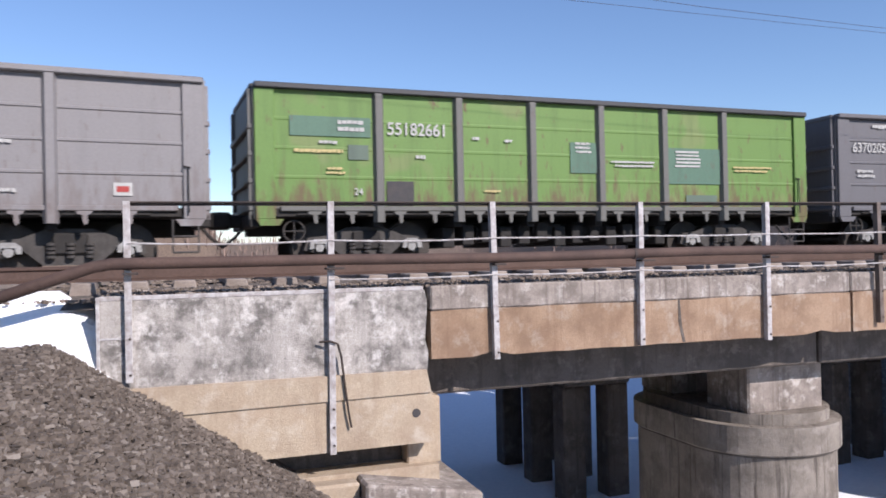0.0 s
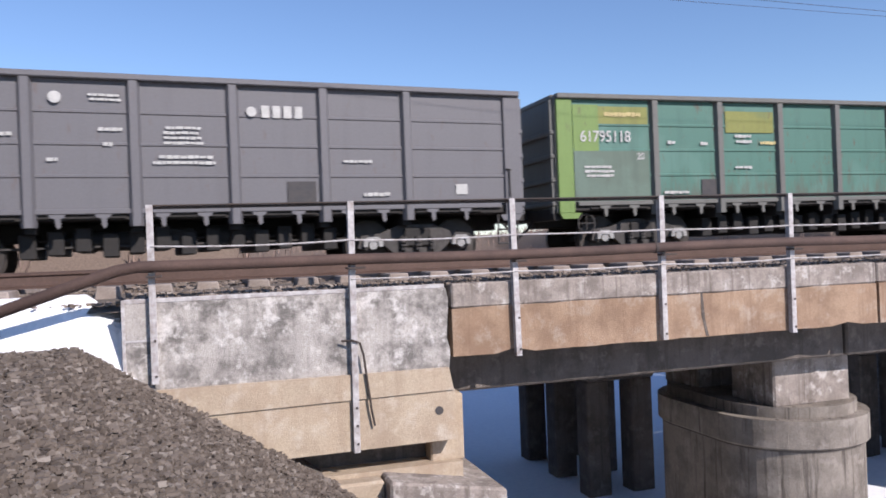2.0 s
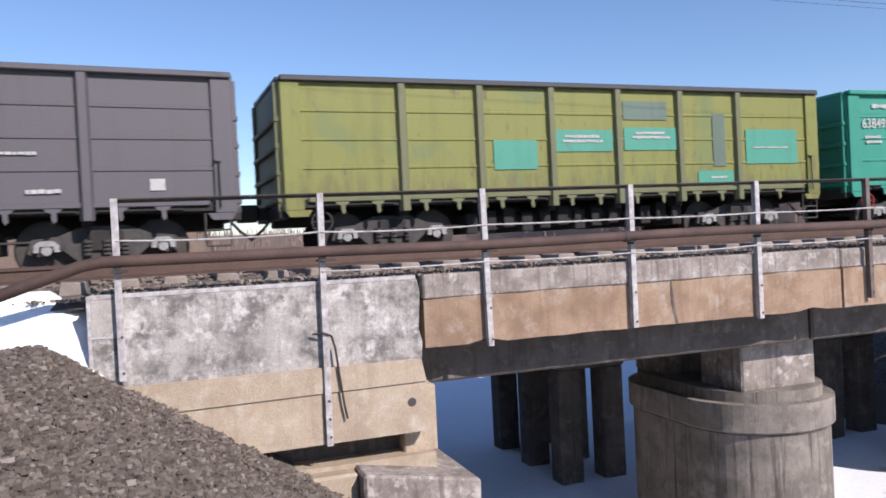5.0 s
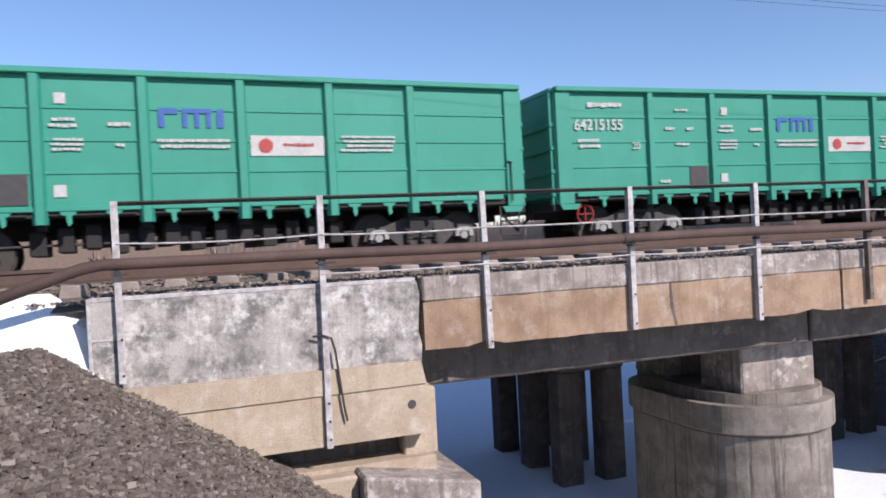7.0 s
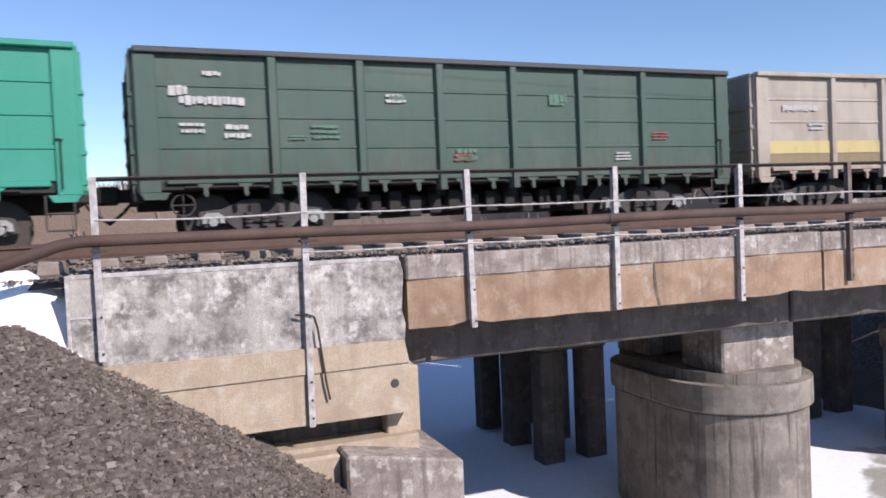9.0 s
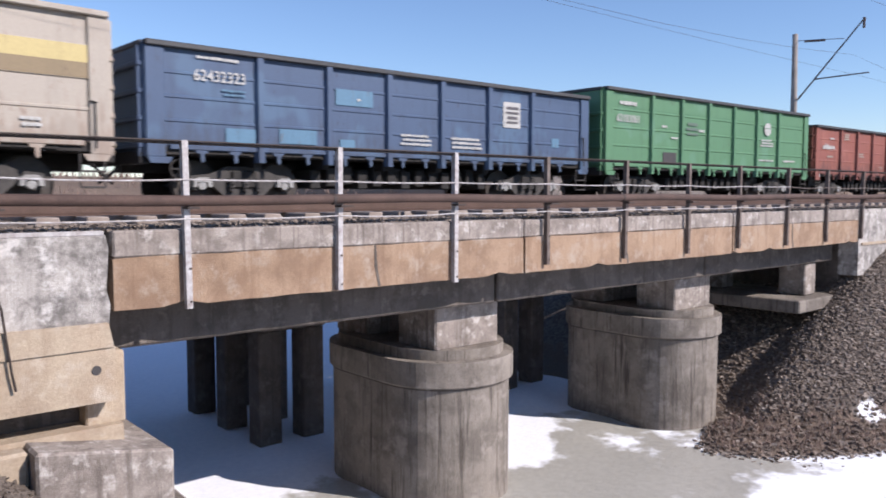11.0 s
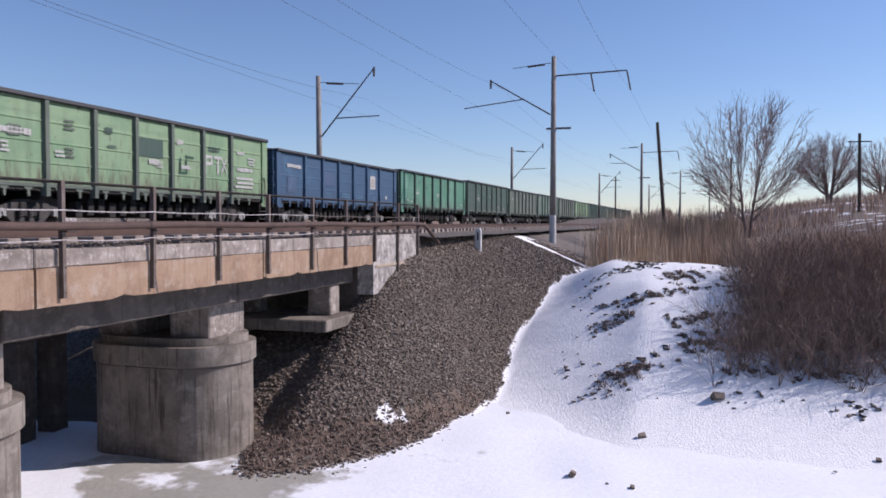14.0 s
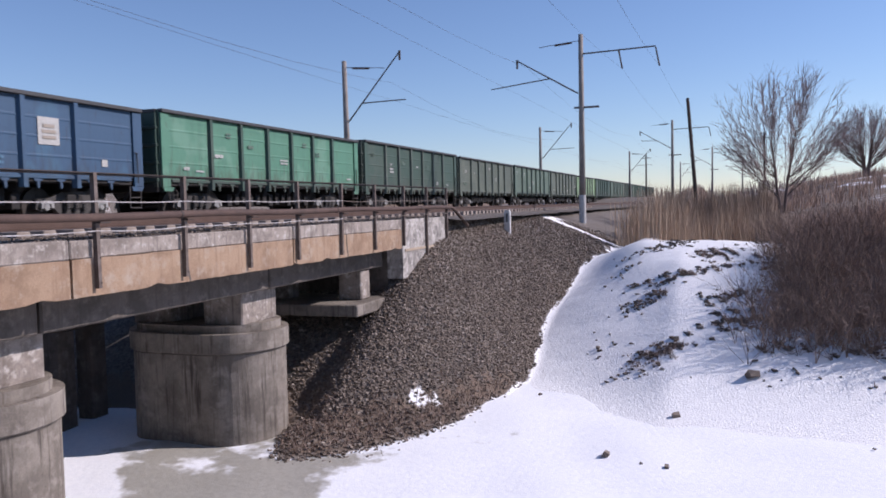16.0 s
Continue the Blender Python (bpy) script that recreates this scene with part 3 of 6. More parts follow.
RAIL = [(-0.075, 0), (0.075, 0), (0.075, 0.012), (0.012, 0.035), (0.011, 0.135), (0.036, 0.150), (0.036, 0.172), (0.026, 0.18), (-0.026, 0.18), (-0.036, 0.172), (-0.036, 0.150), (-0.011, 0.135), (-0.012, 0.035), (-0.075, 0.012)]


def sweep(bm, outline, line):
    prev = None
    for i, p in enumerate(line):
        d = (Vector(line[min(i + 1, len(line) - 1)]) - Vector(line[max(i - 1, 0)])).normalized()
        side = Vector((-d.y, d.x, 0)).normalized()
        ring = [bm.verts.new(Vector(p) + side * u + Vector((0, 0, v))) for u, v in outline]
        if prev:
            n = len(ring)
            for j in range(n):
                bm.faces.new((prev[j], prev[(j + 1) % n], ring[(j + 1) % n], ring[j]))
        prev = ring
    bmesh.ops.recalc_face_normals(bm, faces=bm.faces[:])


def spread(a, b, step):
    n = max(2, int((b - a) / step))
    return [a + (b - a) * i / n for i in range(n + 1)]


def build_track(name, centre, head, x0, x1, label):
    track = empty(name)
    tagged(track, label, "railway track", "railway tracks")
    for off in (-0.797, 0.797):
        bm = bmesh.new()
        sweep(bm, RAIL, [(x, centre(x) + off, head - 0.18) for x in spread(x0, x1, 4.0)])
        part("rail", bm, M["rail"], track)
    return track


def sleeper_mesh():
    bm = bmesh.new()
    prism(bm, [(-0.15, -0.19), (0.15, -0.19), (0.115, 0.0), (-0.115, 0.0)], -1.35, 1.35)
    bmesh.ops.bevel(bm, geom=[e for e in bm.edges], offset=0.012, segments=1, affect="EDGES")
    me = bpy.data.meshes.new("sleeper")
    bm.to_mesh(me)
    bm.free()
    me.materials.append(M["sleeper"])
    return me


near_track = build_track("near_track", near_y, NEAR_RAIL, -60, 300, "empty railway track with brown rails on concrete sleepers")
far_track = build_track("far_track", line_y, FAR_RAIL, -60, 320, "railway track with brown rails under the passing train")


def ballast_material(name="ballast_stone", tone=1.0):
    m, nt, b = start(name, 0.92)
    geo = nt.nodes.new("ShaderNodeNewGeometry")
    c = ramp(nt, geo.outputs["Random Per Island"], [(0.0, (0.085, 0.068, 0.058)), (0.45, (0.165, 0.14, 0.122)), (0.85, (0.25, 0.215, 0.19)), (1.0, (0.42, 0.385, 0.35))])
    fine = noise_of(nt, 60, 4, 0.7)
    c = blend(nt, 0.35, c, ramp(nt, fine, [(0.3, (0.09, 0.0675, 0.051)), (0.7, (0.217, 0.18, 0.146))]))
    c = blend(nt, 1.0, c, (tone, tone * 0.95, tone * 0.9), "MULTIPLY")
    nt.links.new(c, b.inputs["Base Color"])
    return m


M["stone"] = ballast_material()
M["litter"] = ballast_material("brown_gravel", 0.66)


def ballast_bed(name, centre, head, x0, x1, half, label):
    """The bed between and beside the sleepers."""
    m = surface(name + "_cover", (0.119, 0.101, 0.0875), 0.95, 0.0, (0.056, 0.0434, 0.035), 38, 3, 0.6, 0.9)
    rng = np.random.RandomState(4)
    xs, vs = spread(x0, x1, 0.25 if x1 - x0 < 60 else 1.0), [-half, -1.5, -1.15, -0.4, 0.4, 1.2, 1.5, half]
    verts, faces = [], []
    for x in xs:
        for v in vs:
            edge = 0.10 if abs(v) >= half else 0.0
            verts.append((x, centre(x) + v, head - 0.26 - edge - (0.10 if v < -1.3 else 0) + rng.uniform(-0.02, 0.02)))
    w = len(vs)
    for i in range(len(xs) - 1):
        for j in range(w - 1):
            faces.append((i * w + j, (i + 1) * w + j, (i + 1) * w + j + 1, i * w + j + 1))
    me = bpy.data.meshes.new(name)
    me.from_pydata(verts, [], faces)
    me.materials.append(m)
    tagged(new(name, me), label, "ballast", kind="structure")


ballast_bed("ballast_near", near_y, NEAR_RAIL, -40, 26.5, 1.66, "crushed stone ballast round the sleepers")
ballast_bed("ballast_near_far_end", near_y, NEAR_RAIL, 26.5, 300, 2.3, "crushed stone ballast on the embankment")
ballast_bed("ballast_far", line_y, FAR_RAIL, -60, 320, 2.2, "crushed stone ballast under the train")


# ---- far bridge on piles ----
def build_far_bridge():
    br = empty("far_bridge")
    tagged(br, "second concrete railway bridge standing on pile bents", "bridge")
    # Girders, crossheads, columns and abutments get the concrete with shade in its colour.
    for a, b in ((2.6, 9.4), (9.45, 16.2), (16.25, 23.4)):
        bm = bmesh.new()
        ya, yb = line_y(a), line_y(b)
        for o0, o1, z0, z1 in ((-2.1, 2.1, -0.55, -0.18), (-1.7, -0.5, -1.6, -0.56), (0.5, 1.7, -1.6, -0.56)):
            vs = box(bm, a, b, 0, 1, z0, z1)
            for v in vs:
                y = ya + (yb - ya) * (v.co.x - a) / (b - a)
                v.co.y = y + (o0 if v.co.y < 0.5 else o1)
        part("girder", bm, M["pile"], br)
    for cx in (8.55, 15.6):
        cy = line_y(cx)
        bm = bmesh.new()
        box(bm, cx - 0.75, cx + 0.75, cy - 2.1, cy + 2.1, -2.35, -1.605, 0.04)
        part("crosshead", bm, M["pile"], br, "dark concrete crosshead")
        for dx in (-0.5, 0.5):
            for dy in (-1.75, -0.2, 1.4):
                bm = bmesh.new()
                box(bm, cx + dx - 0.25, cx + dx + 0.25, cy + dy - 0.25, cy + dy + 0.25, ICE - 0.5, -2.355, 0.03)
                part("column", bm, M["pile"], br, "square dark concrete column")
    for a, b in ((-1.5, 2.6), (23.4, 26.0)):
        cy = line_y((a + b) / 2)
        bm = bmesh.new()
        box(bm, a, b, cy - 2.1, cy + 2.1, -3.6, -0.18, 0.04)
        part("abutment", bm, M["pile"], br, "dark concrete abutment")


build_far_bridge()


# ---- the train ----
PITCH, SPEED, LEAD = 13.92, 10.99, 8.24     # between couplings; metres a second; centre of the second wagon at the start
LAG = {6.0: 0.42, 6.5: 0.08}   # a slight check in the speed
CLOSER = 0.22         # the rear wagons stand closer together by this
BODY, HALF = 12.98, 1.55
PILLARS = [-4.15, -2.49, -0.85, 0.79, 2.42, 4.05]   # side posts along the body


def wagon_paint(name, color, other=None, wear=0.35, streaks=(0.10, 0.06, 0.045), mix=0.5, foot=0.0):
    """Old wagon paint: two tones in soft patches, rust specks and dirt runs."""
    m, nt, b = start(name, 0.62)
    fine = noise_of(nt, 26, 5, 0.7)
    patch = noise_of(nt, 0.55, 3, 0.55)
    run = noise_of(nt, 2.4, 5, 0.65, (1.5, 1.5, 0.16))
    rusty = noise_of(nt, 4.0, 6, 0.75, (1.6, 1.6, 0.5))
    c = ramp(nt, fine, [(0.25, shade(color, 0.88)), (0.75, shade(color, 1.10))])
    if other:
        c = blend(nt, ramp(nt, patch, [(mix, (0, 0, 0)), (mix + 0.05, (0.8,) * 3)]), c, other)
    c = blend(nt, ramp(nt, run, [(0.50, (0, 0, 0)), (0.75, (wear,) * 3)]), c, shade(color, 0.5))
    c = blend(nt, ramp(nt, rusty, [(0.60, (0, 0, 0)), (0.68, (min(1.0, wear * 1.7),) * 3)]), c, streaks)
    if foot:
        tc = nt.nodes.new("ShaderNodeTexCoord")
        sep = nt.nodes.new("ShaderNodeSeparateXYZ")
        nt.links.new(tc.outputs["Object"], sep.inputs[0])
        rise = node(nt, "ShaderNodeMapRange")
        for key, value in (("From Min", 1.2), ("From Max", 2.7), ("To Min", 0.22), ("To Max", -0.12)):
            rise.inputs[key].default_value = value
        nt.links.new(sep.outputs[2], rise.inputs["Value"])
        tall = noise_of(nt, 3.2, 6, 0.7, (1.7, 1.7, 0.35))
        both = nt.nodes.new("ShaderNodeMath")
        both.operation = "ADD"
        nt.links.new(rise.outputs[0], both.inputs[0])
        nt.links.new(tall, both.inputs[1])
        c = blend(nt, ramp(nt, both.outputs[0], [(0.60, (0, 0, 0)), (0.76, (foot,) * 3)]), c, streaks)
    nt.links.new(c, b.inputs["Base Color"])
    bumped(nt, b, fine, 0.12)
    return m


def cached(store, key, build):
    if key not in store:
        bm = bmesh.new()
        build(bm)
        me = bpy.data.meshes.new(key[0])
        bm.to_mesh(me)
        bm.free()
        me.materials.append(key[1])
        store[key] = me
    return store[key]


MESHES = {}


def piece(name, material, build, parent, variant=0, label=""):
    """A part whose mesh is shared by all wagons of one build and paint."""
    ob = new(name, cached(MESHES, (name, material, variant), build))
    ob.parent = parent
    if label:
        tagged(ob, label)
    return ob


def panel_shape(bm, xa, xb, top, corrugated):
    """A side panel with its pressed horizontal ribs."""
    y, p = -HALF + 0.09, 0.020 if corrugated else 0.008
    h = top - 1.34
    front = [(y, 1.24)]
    for k in range(1, 4):
        z = 1.24 + h * k / 4
        front += [(y, z - 0.035), (y - p, z - 0.018), (y - p, z + 0.018), (y, z + 0.035)]
    prism(bm, front + [(y, top - 0.10), (y + 0.02, top - 0.10), (y + 0.02, 1.24)], xa, xb, "x")


def pillar_shape(bm, x, top, y0, sign):
    pts = [(x - 0.12, y0), (x - 0.065, y0 + sign * 0.11), (x + 0.065, y0 + sign * 0.11), (x + 0.12, y0)]
    prism(bm, pts, 0.93, top - 0.08, "z")


def hook_shape(bm):
    prism(bm, [(-0.13, 0.0), (0.13, 0.0), (0.10, -0.05), (0.045, -0.07), (0.05, -0.2), (0.0, -0.24), (-0.03, -0.18), (-0.035, -0.07), (-0.12, -0.05)], 0, 0.05)


def side_frame_shape(bm):
    outer = [(-1.22, 0.42), (-1.15, 0.66), (-0.75, 0.70), (-0.35, 0.86), (0.35, 0.86), (0.75, 0.70), (1.15, 0.66), (1.22, 0.42), (0.98, 0.36), (0.72, 0.50), (0.42, 0.24), (-0.42, 0.24), (-0.72, 0.50), (-0.98, 0.36)]
    prism(bm, outer, -0.07, 0.07)
    for x in (-0.30, 0.0, 0.30):
        for z in (0.36, 0.43, 0.50, 0.57):
            tube(bm, (x, -0.13, z), (x, -0.13, z + 0.045), 0.075, sides=8)


def wheelset_shape(bm):
    for y in (-0.79, 0.79):
        s = 1 if y > 0 else -1
        for ya, yb, r in ((y - 0.065, y + 0.065, 0.475), (y - s * 0.09, y - s * 0.065, 0.505)):
            tube(bm, (0, ya, 0), (0, yb, 0), r, sides=24)
        for k in range(6):
            a = 6.2832 * k / 6
            tube(bm, (0.27 * math.cos(a), y - 0.075, 0.27 * math.sin(a)), (0.27 * math.cos(a), y + 0.075, 0.27 * math.sin(a)), 0.05, sides=6)
    tube(bm, (0, -1.05, 0), (0, 1.05, 0), 0.08, sides=10)


def build_bogie(wagon, x):
    bogie = piece("bogie", M["running"], lambda bm: box(bm, -0.28, 0.28, -1.15, 1.15, 0.42, 0.78, 0.03), wagon)
    bogie.matrix_basis = pose(x, 0, 0)
    for y in (-1.02, 1.02):
        f = piece("side_frame", M["sideframe"], side_frame_shape, bogie, label="dusty cast side frame with springs")
        f.matrix_basis = pose(0, y, 0)
    wheels = []
    for dx in (-0.925, 0.925):
        w = piece("wheelset", M["wheel"], wheelset_shape, bogie)
        w.matrix_basis = pose(dx, 0, 0.475)
        wheels.append(w)
        for y in (-1.13,):
            c = piece("axle_box", M["bearing"], lambda bm: (prism(bm, [(-0.2, 0.44), (-0.19, 0.56), (-0.1, 0.63), (0.1, 0.63), (0.19, 0.56), (0.2, 0.44), (0.12, 0.44), (0.1, 0.54), (-0.1, 0.54), (-0.12, 0.44)], -0.05, 0.05), tube(bm, (0, -0.03, 0.47), (0, 0.05, 0.47), 0.085, sides=10)), bogie, label="pale axle box casing")
            c.matrix_basis = pose(dx, y, 0)
    return wheels


def text_mesh(text, size):
    cu = bpy.data.curves.new("lettering", "FONT")
    cu.body, cu.size, cu.extrude, cu.offset = text, size, 0.0015, 0.011 * size
    ob = new("lettering", cu)
    me = bpy.data.meshes.new_from_object(ob.evaluated_get(bpy.context.evaluated_depsgraph_get()))
    bpy.data.objects.remove(ob)
    return me


LETTERS = {}


def lettering(wagon, text, x, z, size, material, depth=0.0):
    key = (text, size, material.name)
    if key not in LETTERS:
        me = text_mesh(text, size)
        me.materials.clear()
        me.materials.append(material)
        LETTERS[key] = me
    ob = new("lettering", LETTERS[key])
    ob.parent = wagon
    ob.matrix_basis = pose(x, -HALF + 0.055 - depth, z, 90, 0, 0) @ Matrix.Diagonal((0.92, 1.0, 1.0, 1.0))
    return ob


def bars(wagon, x, z, w, h, material, rows=1, name="stencil"):
    """A block of unreadable stencilled lines."""
    rng = random.Random(int(x * 100) + int(z * 1000) + rows)
    bm = bmesh.new()
    y = -HALF + 0.055
    step = h / rows
    for r in range(rows):
        u = x + rng.uniform(0, 0.12) * w
        end = x + w * rng.uniform(0.85, 1.0)
        while u < end - 0.03:
            n = min(end - u, rng.uniform(0.04, 0.13) if h < 0.4 else w)
            box(bm, u, u + n, y - 0.004, y, z + h - (r + rng.uniform(0.6, 0.75)) * step, z + h - (r + rng.uniform(0.1, 0.2)) * step)
            u += n + 0.014
    return tagged(part(name, bm, material, wagon), kind="stuff")


def plate(wagon, x0, x1, z0, z1, material, name="painted_patch", lift=0.0):
    bm = bmesh.new()
    y = -HALF + 0.070 - lift
    box(bm, x0, x1, y - 0.003, y, z0, z1)
    return part(name, bm, material, wagon)


def disc(wagon, x, z, r, material, lift=0.02):
    bm = bmesh.new()
    y = -HALF + 0.055 - lift
    tube(bm, (x, y, z), (x, y - 0.003, z), r, sides=18)
    return part("round_emblem", bm, material, wagon)


def build_wagon(label, paint, frame_paint, top, ribs=True, end_paint=None, rail_paint=None):
    """A gondola wagon, its middle at the origin, on rails at z = 0."""
    w = empty("gondola_wagon")
    tagged(w, label, "freight wagon", "wagons of the passing train")
    end_paint = end_paint or paint
    rail_paint = rail_paint or frame_paint
    h = BODY / 2
    ends = [-h + 0.1] + PILLARS + [h - 0.1]
    for k, (a, b) in enumerate(zip(ends, ends[1:])):
        piece("side_panel", paint, lambda bm: panel_shape(bm, a + 0.01, b - 0.01, top, ribs), w, (k, top, ribs))
    for k, x in enumerate(PILLARS):
        piece("side_post", frame_paint, lambda bm: pillar_shape(bm, x, top, -HALF + 0.1, -1), w, (k, top))
    for s in (-1, 1):
        piece("corner_post", end_paint, lambda bm: (box(bm, s * h - 0.36 * (s > 0), s * h + 0.36 * (s < 0), -HALF + 0.03, -HALF + 0.085, 1.0, top - 0.11, 0.01), prism(bm, [(s * h, 1.0), (s * (h - 0.5), 1.0), (s * (h - 0.42), 0.88), (s * (h - 0.08), 0.88)], -HALF + 0.03, -HALF + 0.085)), w, (s, top))
        # end wall with horizontal ribs
        piece("end_wall", frame_paint, lambda bm: box(bm, s * h - 0.03, s * h + 0.03, -HALF + 0.09, HALF - 0.09, 1.0, top - 0.05), w, (s, top))
        for z in (1.15, 1.65, 2.15, 2.65):
            r = piece("end_rib", frame_paint, lambda bm: box(bm, s * h + min(0, s * 0.12), s * h + max(0, s * 0.12), -HALF + 0.12, HALF - 0.12, 0, 0.1, 0.02), w, s)
            r.matrix_basis = pose(0, 0, z)
        for y in (-1.4, 1.28):
            piece("end_post", frame_paint, lambda bm: box(bm, s * h + min(0, s * 0.1), s * h + max(0, s * 0.1), y, y + 0.12, 1.0, top - 0.12), w, (s, y, top))
        piece("coupler", M["running"], lambda bm: (box(bm, s * h + min(0, s * 0.62), s * h + max(0, s * 0.62), -0.12, 0.12, 0.9, 1.14, 0.03), box(bm, s * (h + 0.45) - 0.16, s * (h + 0.45) + 0.16, -0.22, 0.22, 0.86, 1.2, 0.05)), w, s)
        piece("brake_hose", M["running"], lambda bm: [tube(bm, a, b, 0.03, sides=6) for a, b in (((s * h, -0.35, 1.0), (s * (h + 0.25), -0.38, 0.7)), ((s * (h + 0.25), -0.38, 0.7), (s * (h + 0.5), -0.35, 0.5)))], w, s)
        piece("buffer_beam", M["running"], lambda bm: box(bm, s * h - 0.1, s * h + 0.1, -1.4, 1.4, 0.86, 1.1, 0.02), w, s)
    # shunter's step and handle on one end
    piece("step", M["sideframe"], lambda bm: [tube(bm, a, b, 0.018, sides=6) for a, b in (((h - 0.55, -1.5, 1.0), (h - 0.55, -1.5, 0.42)), ((h - 0.12, -1.5, 1.0), (h - 0.12, -1.5, 0.42)), ((h - 0.55, -1.5, 0.42), (h - 0.12, -1.5, 0.42)), ((h - 0.55, -1.5, 0.7), (h - 0.12, -1.5, 0.7)))], w, 0)
    piece("release_lever", M["running"], lambda bm: [tube(bm, a, b, 0.014, sides=6) for a, b in (((h - 0.28, -HALF - 0.0, 1.9), (h - 0.28, -HALF - 0.02, 1.1)), ((h - 0.36, -HALF, 1.92), (h - 0.24, -HALF, 1.9)))], w, 0)
    for s in (-1, 1):
        y0, y1 = (-HALF - 0.03, -HALF + 0.17) if s < 0 else (HALF - 0.17, HALF + 0.03)
        piece("top_rail", rail_paint, lambda bm: box(bm, -h, h, y0, y1, top - 0.11, top, 0.02), w, (s, top))
        piece("lower_sill", frame_paint, lambda bm: box(bm, -h + 0.45, h - 0.45, *((-HALF + 0.05, -HALF + 0.2) if s < 0 else (HALF - 0.2, HALF - 0.05)), 1.14, 1.235, 0.015), w, s)
    for s in (-1, 1):
        piece("end_top_rail", rail_paint, lambda bm: box(bm, s * h - 0.06, s * h + 0.06, -HALF + 0.18, HALF - 0.18, top - 0.11, top - 0.004, 0.02), w, (s, top))
    piece("far_side", frame_paint, lambda bm: box(bm, -h + 0.1, h - 0.1, HALF - 0.09, HALF - 0.05, 1.0, top - 0.11), w, top)
    piece("floor", M["running"], lambda bm: box(bm, -h + 0.1, h - 0.1, -HALF + 0.12, HALF - 0.12, 1.05, 1.2), w)
    piece("centre_sill", M["running"], lambda bm: box(bm, -h, h, -0.22, 0.22, 0.72, 1.05, 0.02), w)
    for k, x in enumerate(PILLARS):
        piece("cross_beam", M["running"], lambda bm: box(bm, x - 0.08, x + 0.08, -1.35, 1.35, 0.84, 1.05), w, k)
    piece("brake_cylinder", M["running"], lambda bm: (tube(bm, (0.4, -0.75, 0.75), (1.3, -0.75, 0.75), 0.2, sides=14), tube(bm, (-1.9, -0.75, 0.7), (-0.9, -0.75, 0.7), 0.17, sides=14), box(bm, -0.6, 0.1, -0.95, -0.6, 0.55, 0.9, 0.03)), w)
    # added slabs, no real gear: they make the space under the floor dark
    for n in range(13):
        beam = piece("brake_beam", M["running"], lambda bm: box(bm, 0, 0.26, -1.05, 1.05, 0.42, 0.84, 0.02), w)
        beam.matrix_basis = pose(-2.7 + 0.43 * n, 0, 0.05 * (n % 3))
    piece("brake_rod", M["sideframe"], lambda bm: [tube(bm, (-3.2, -0.9, 0.6), (3.2, -0.9, 0.62), 0.022, sides=6), tube(bm, (-2.6, -0.6, 0.75), (2.9, -0.6, 0.72), 0.03, sides=6)], w)
    piece("hand_wheel", M["redmark"] if paint is PAINT["teal"] else M["sideframe"], lambda bm: [tube(bm, (-h + 0.72 + 0.2 * math.cos(a), -1.3, 0.78 + 0.2 * math.sin(a)), (-h + 0.72 + 0.2 * math.cos(b), -1.3, 0.78 + 0.2 * math.sin(b)), 0.018, sides=5) for a, b in [(6.2832 * i / 12, 6.2832 * (i + 1) / 12) for i in range(12)]] + [tube(bm, (-h + 0.52, -1.3, 0.78), (-h + 0.92, -1.3, 0.78), 0.014, sides=5), tube(bm, (-h + 0.72, -1.3, 0.58), (-h + 0.72, -1.3, 0.98), 0.014, sides=5)], w)
    for i, a in enumerate([-5.4, -4.7] + [p + q for p in PILLARS[:-1] for q in (0.42, 1.12)] + [4.55, 5.25]):
        k = piece("hatch_latch", frame_paint, hook_shape, w)
        k.matrix_basis = pose(a, -HALF + 0.06, 1.14)
        r = piece("latch_bar", M["running"], lambda bm: tube(bm, (-0.34, 0, 0), (0.34, 0, 0), 0.022, sides=6), w)
        r.matrix_basis = pose(a, -HALF + 0.1, 1.085)
    wheels = build_bogie(w, -4.33) + build_bogie(w, 4.33)
    return w, wheels


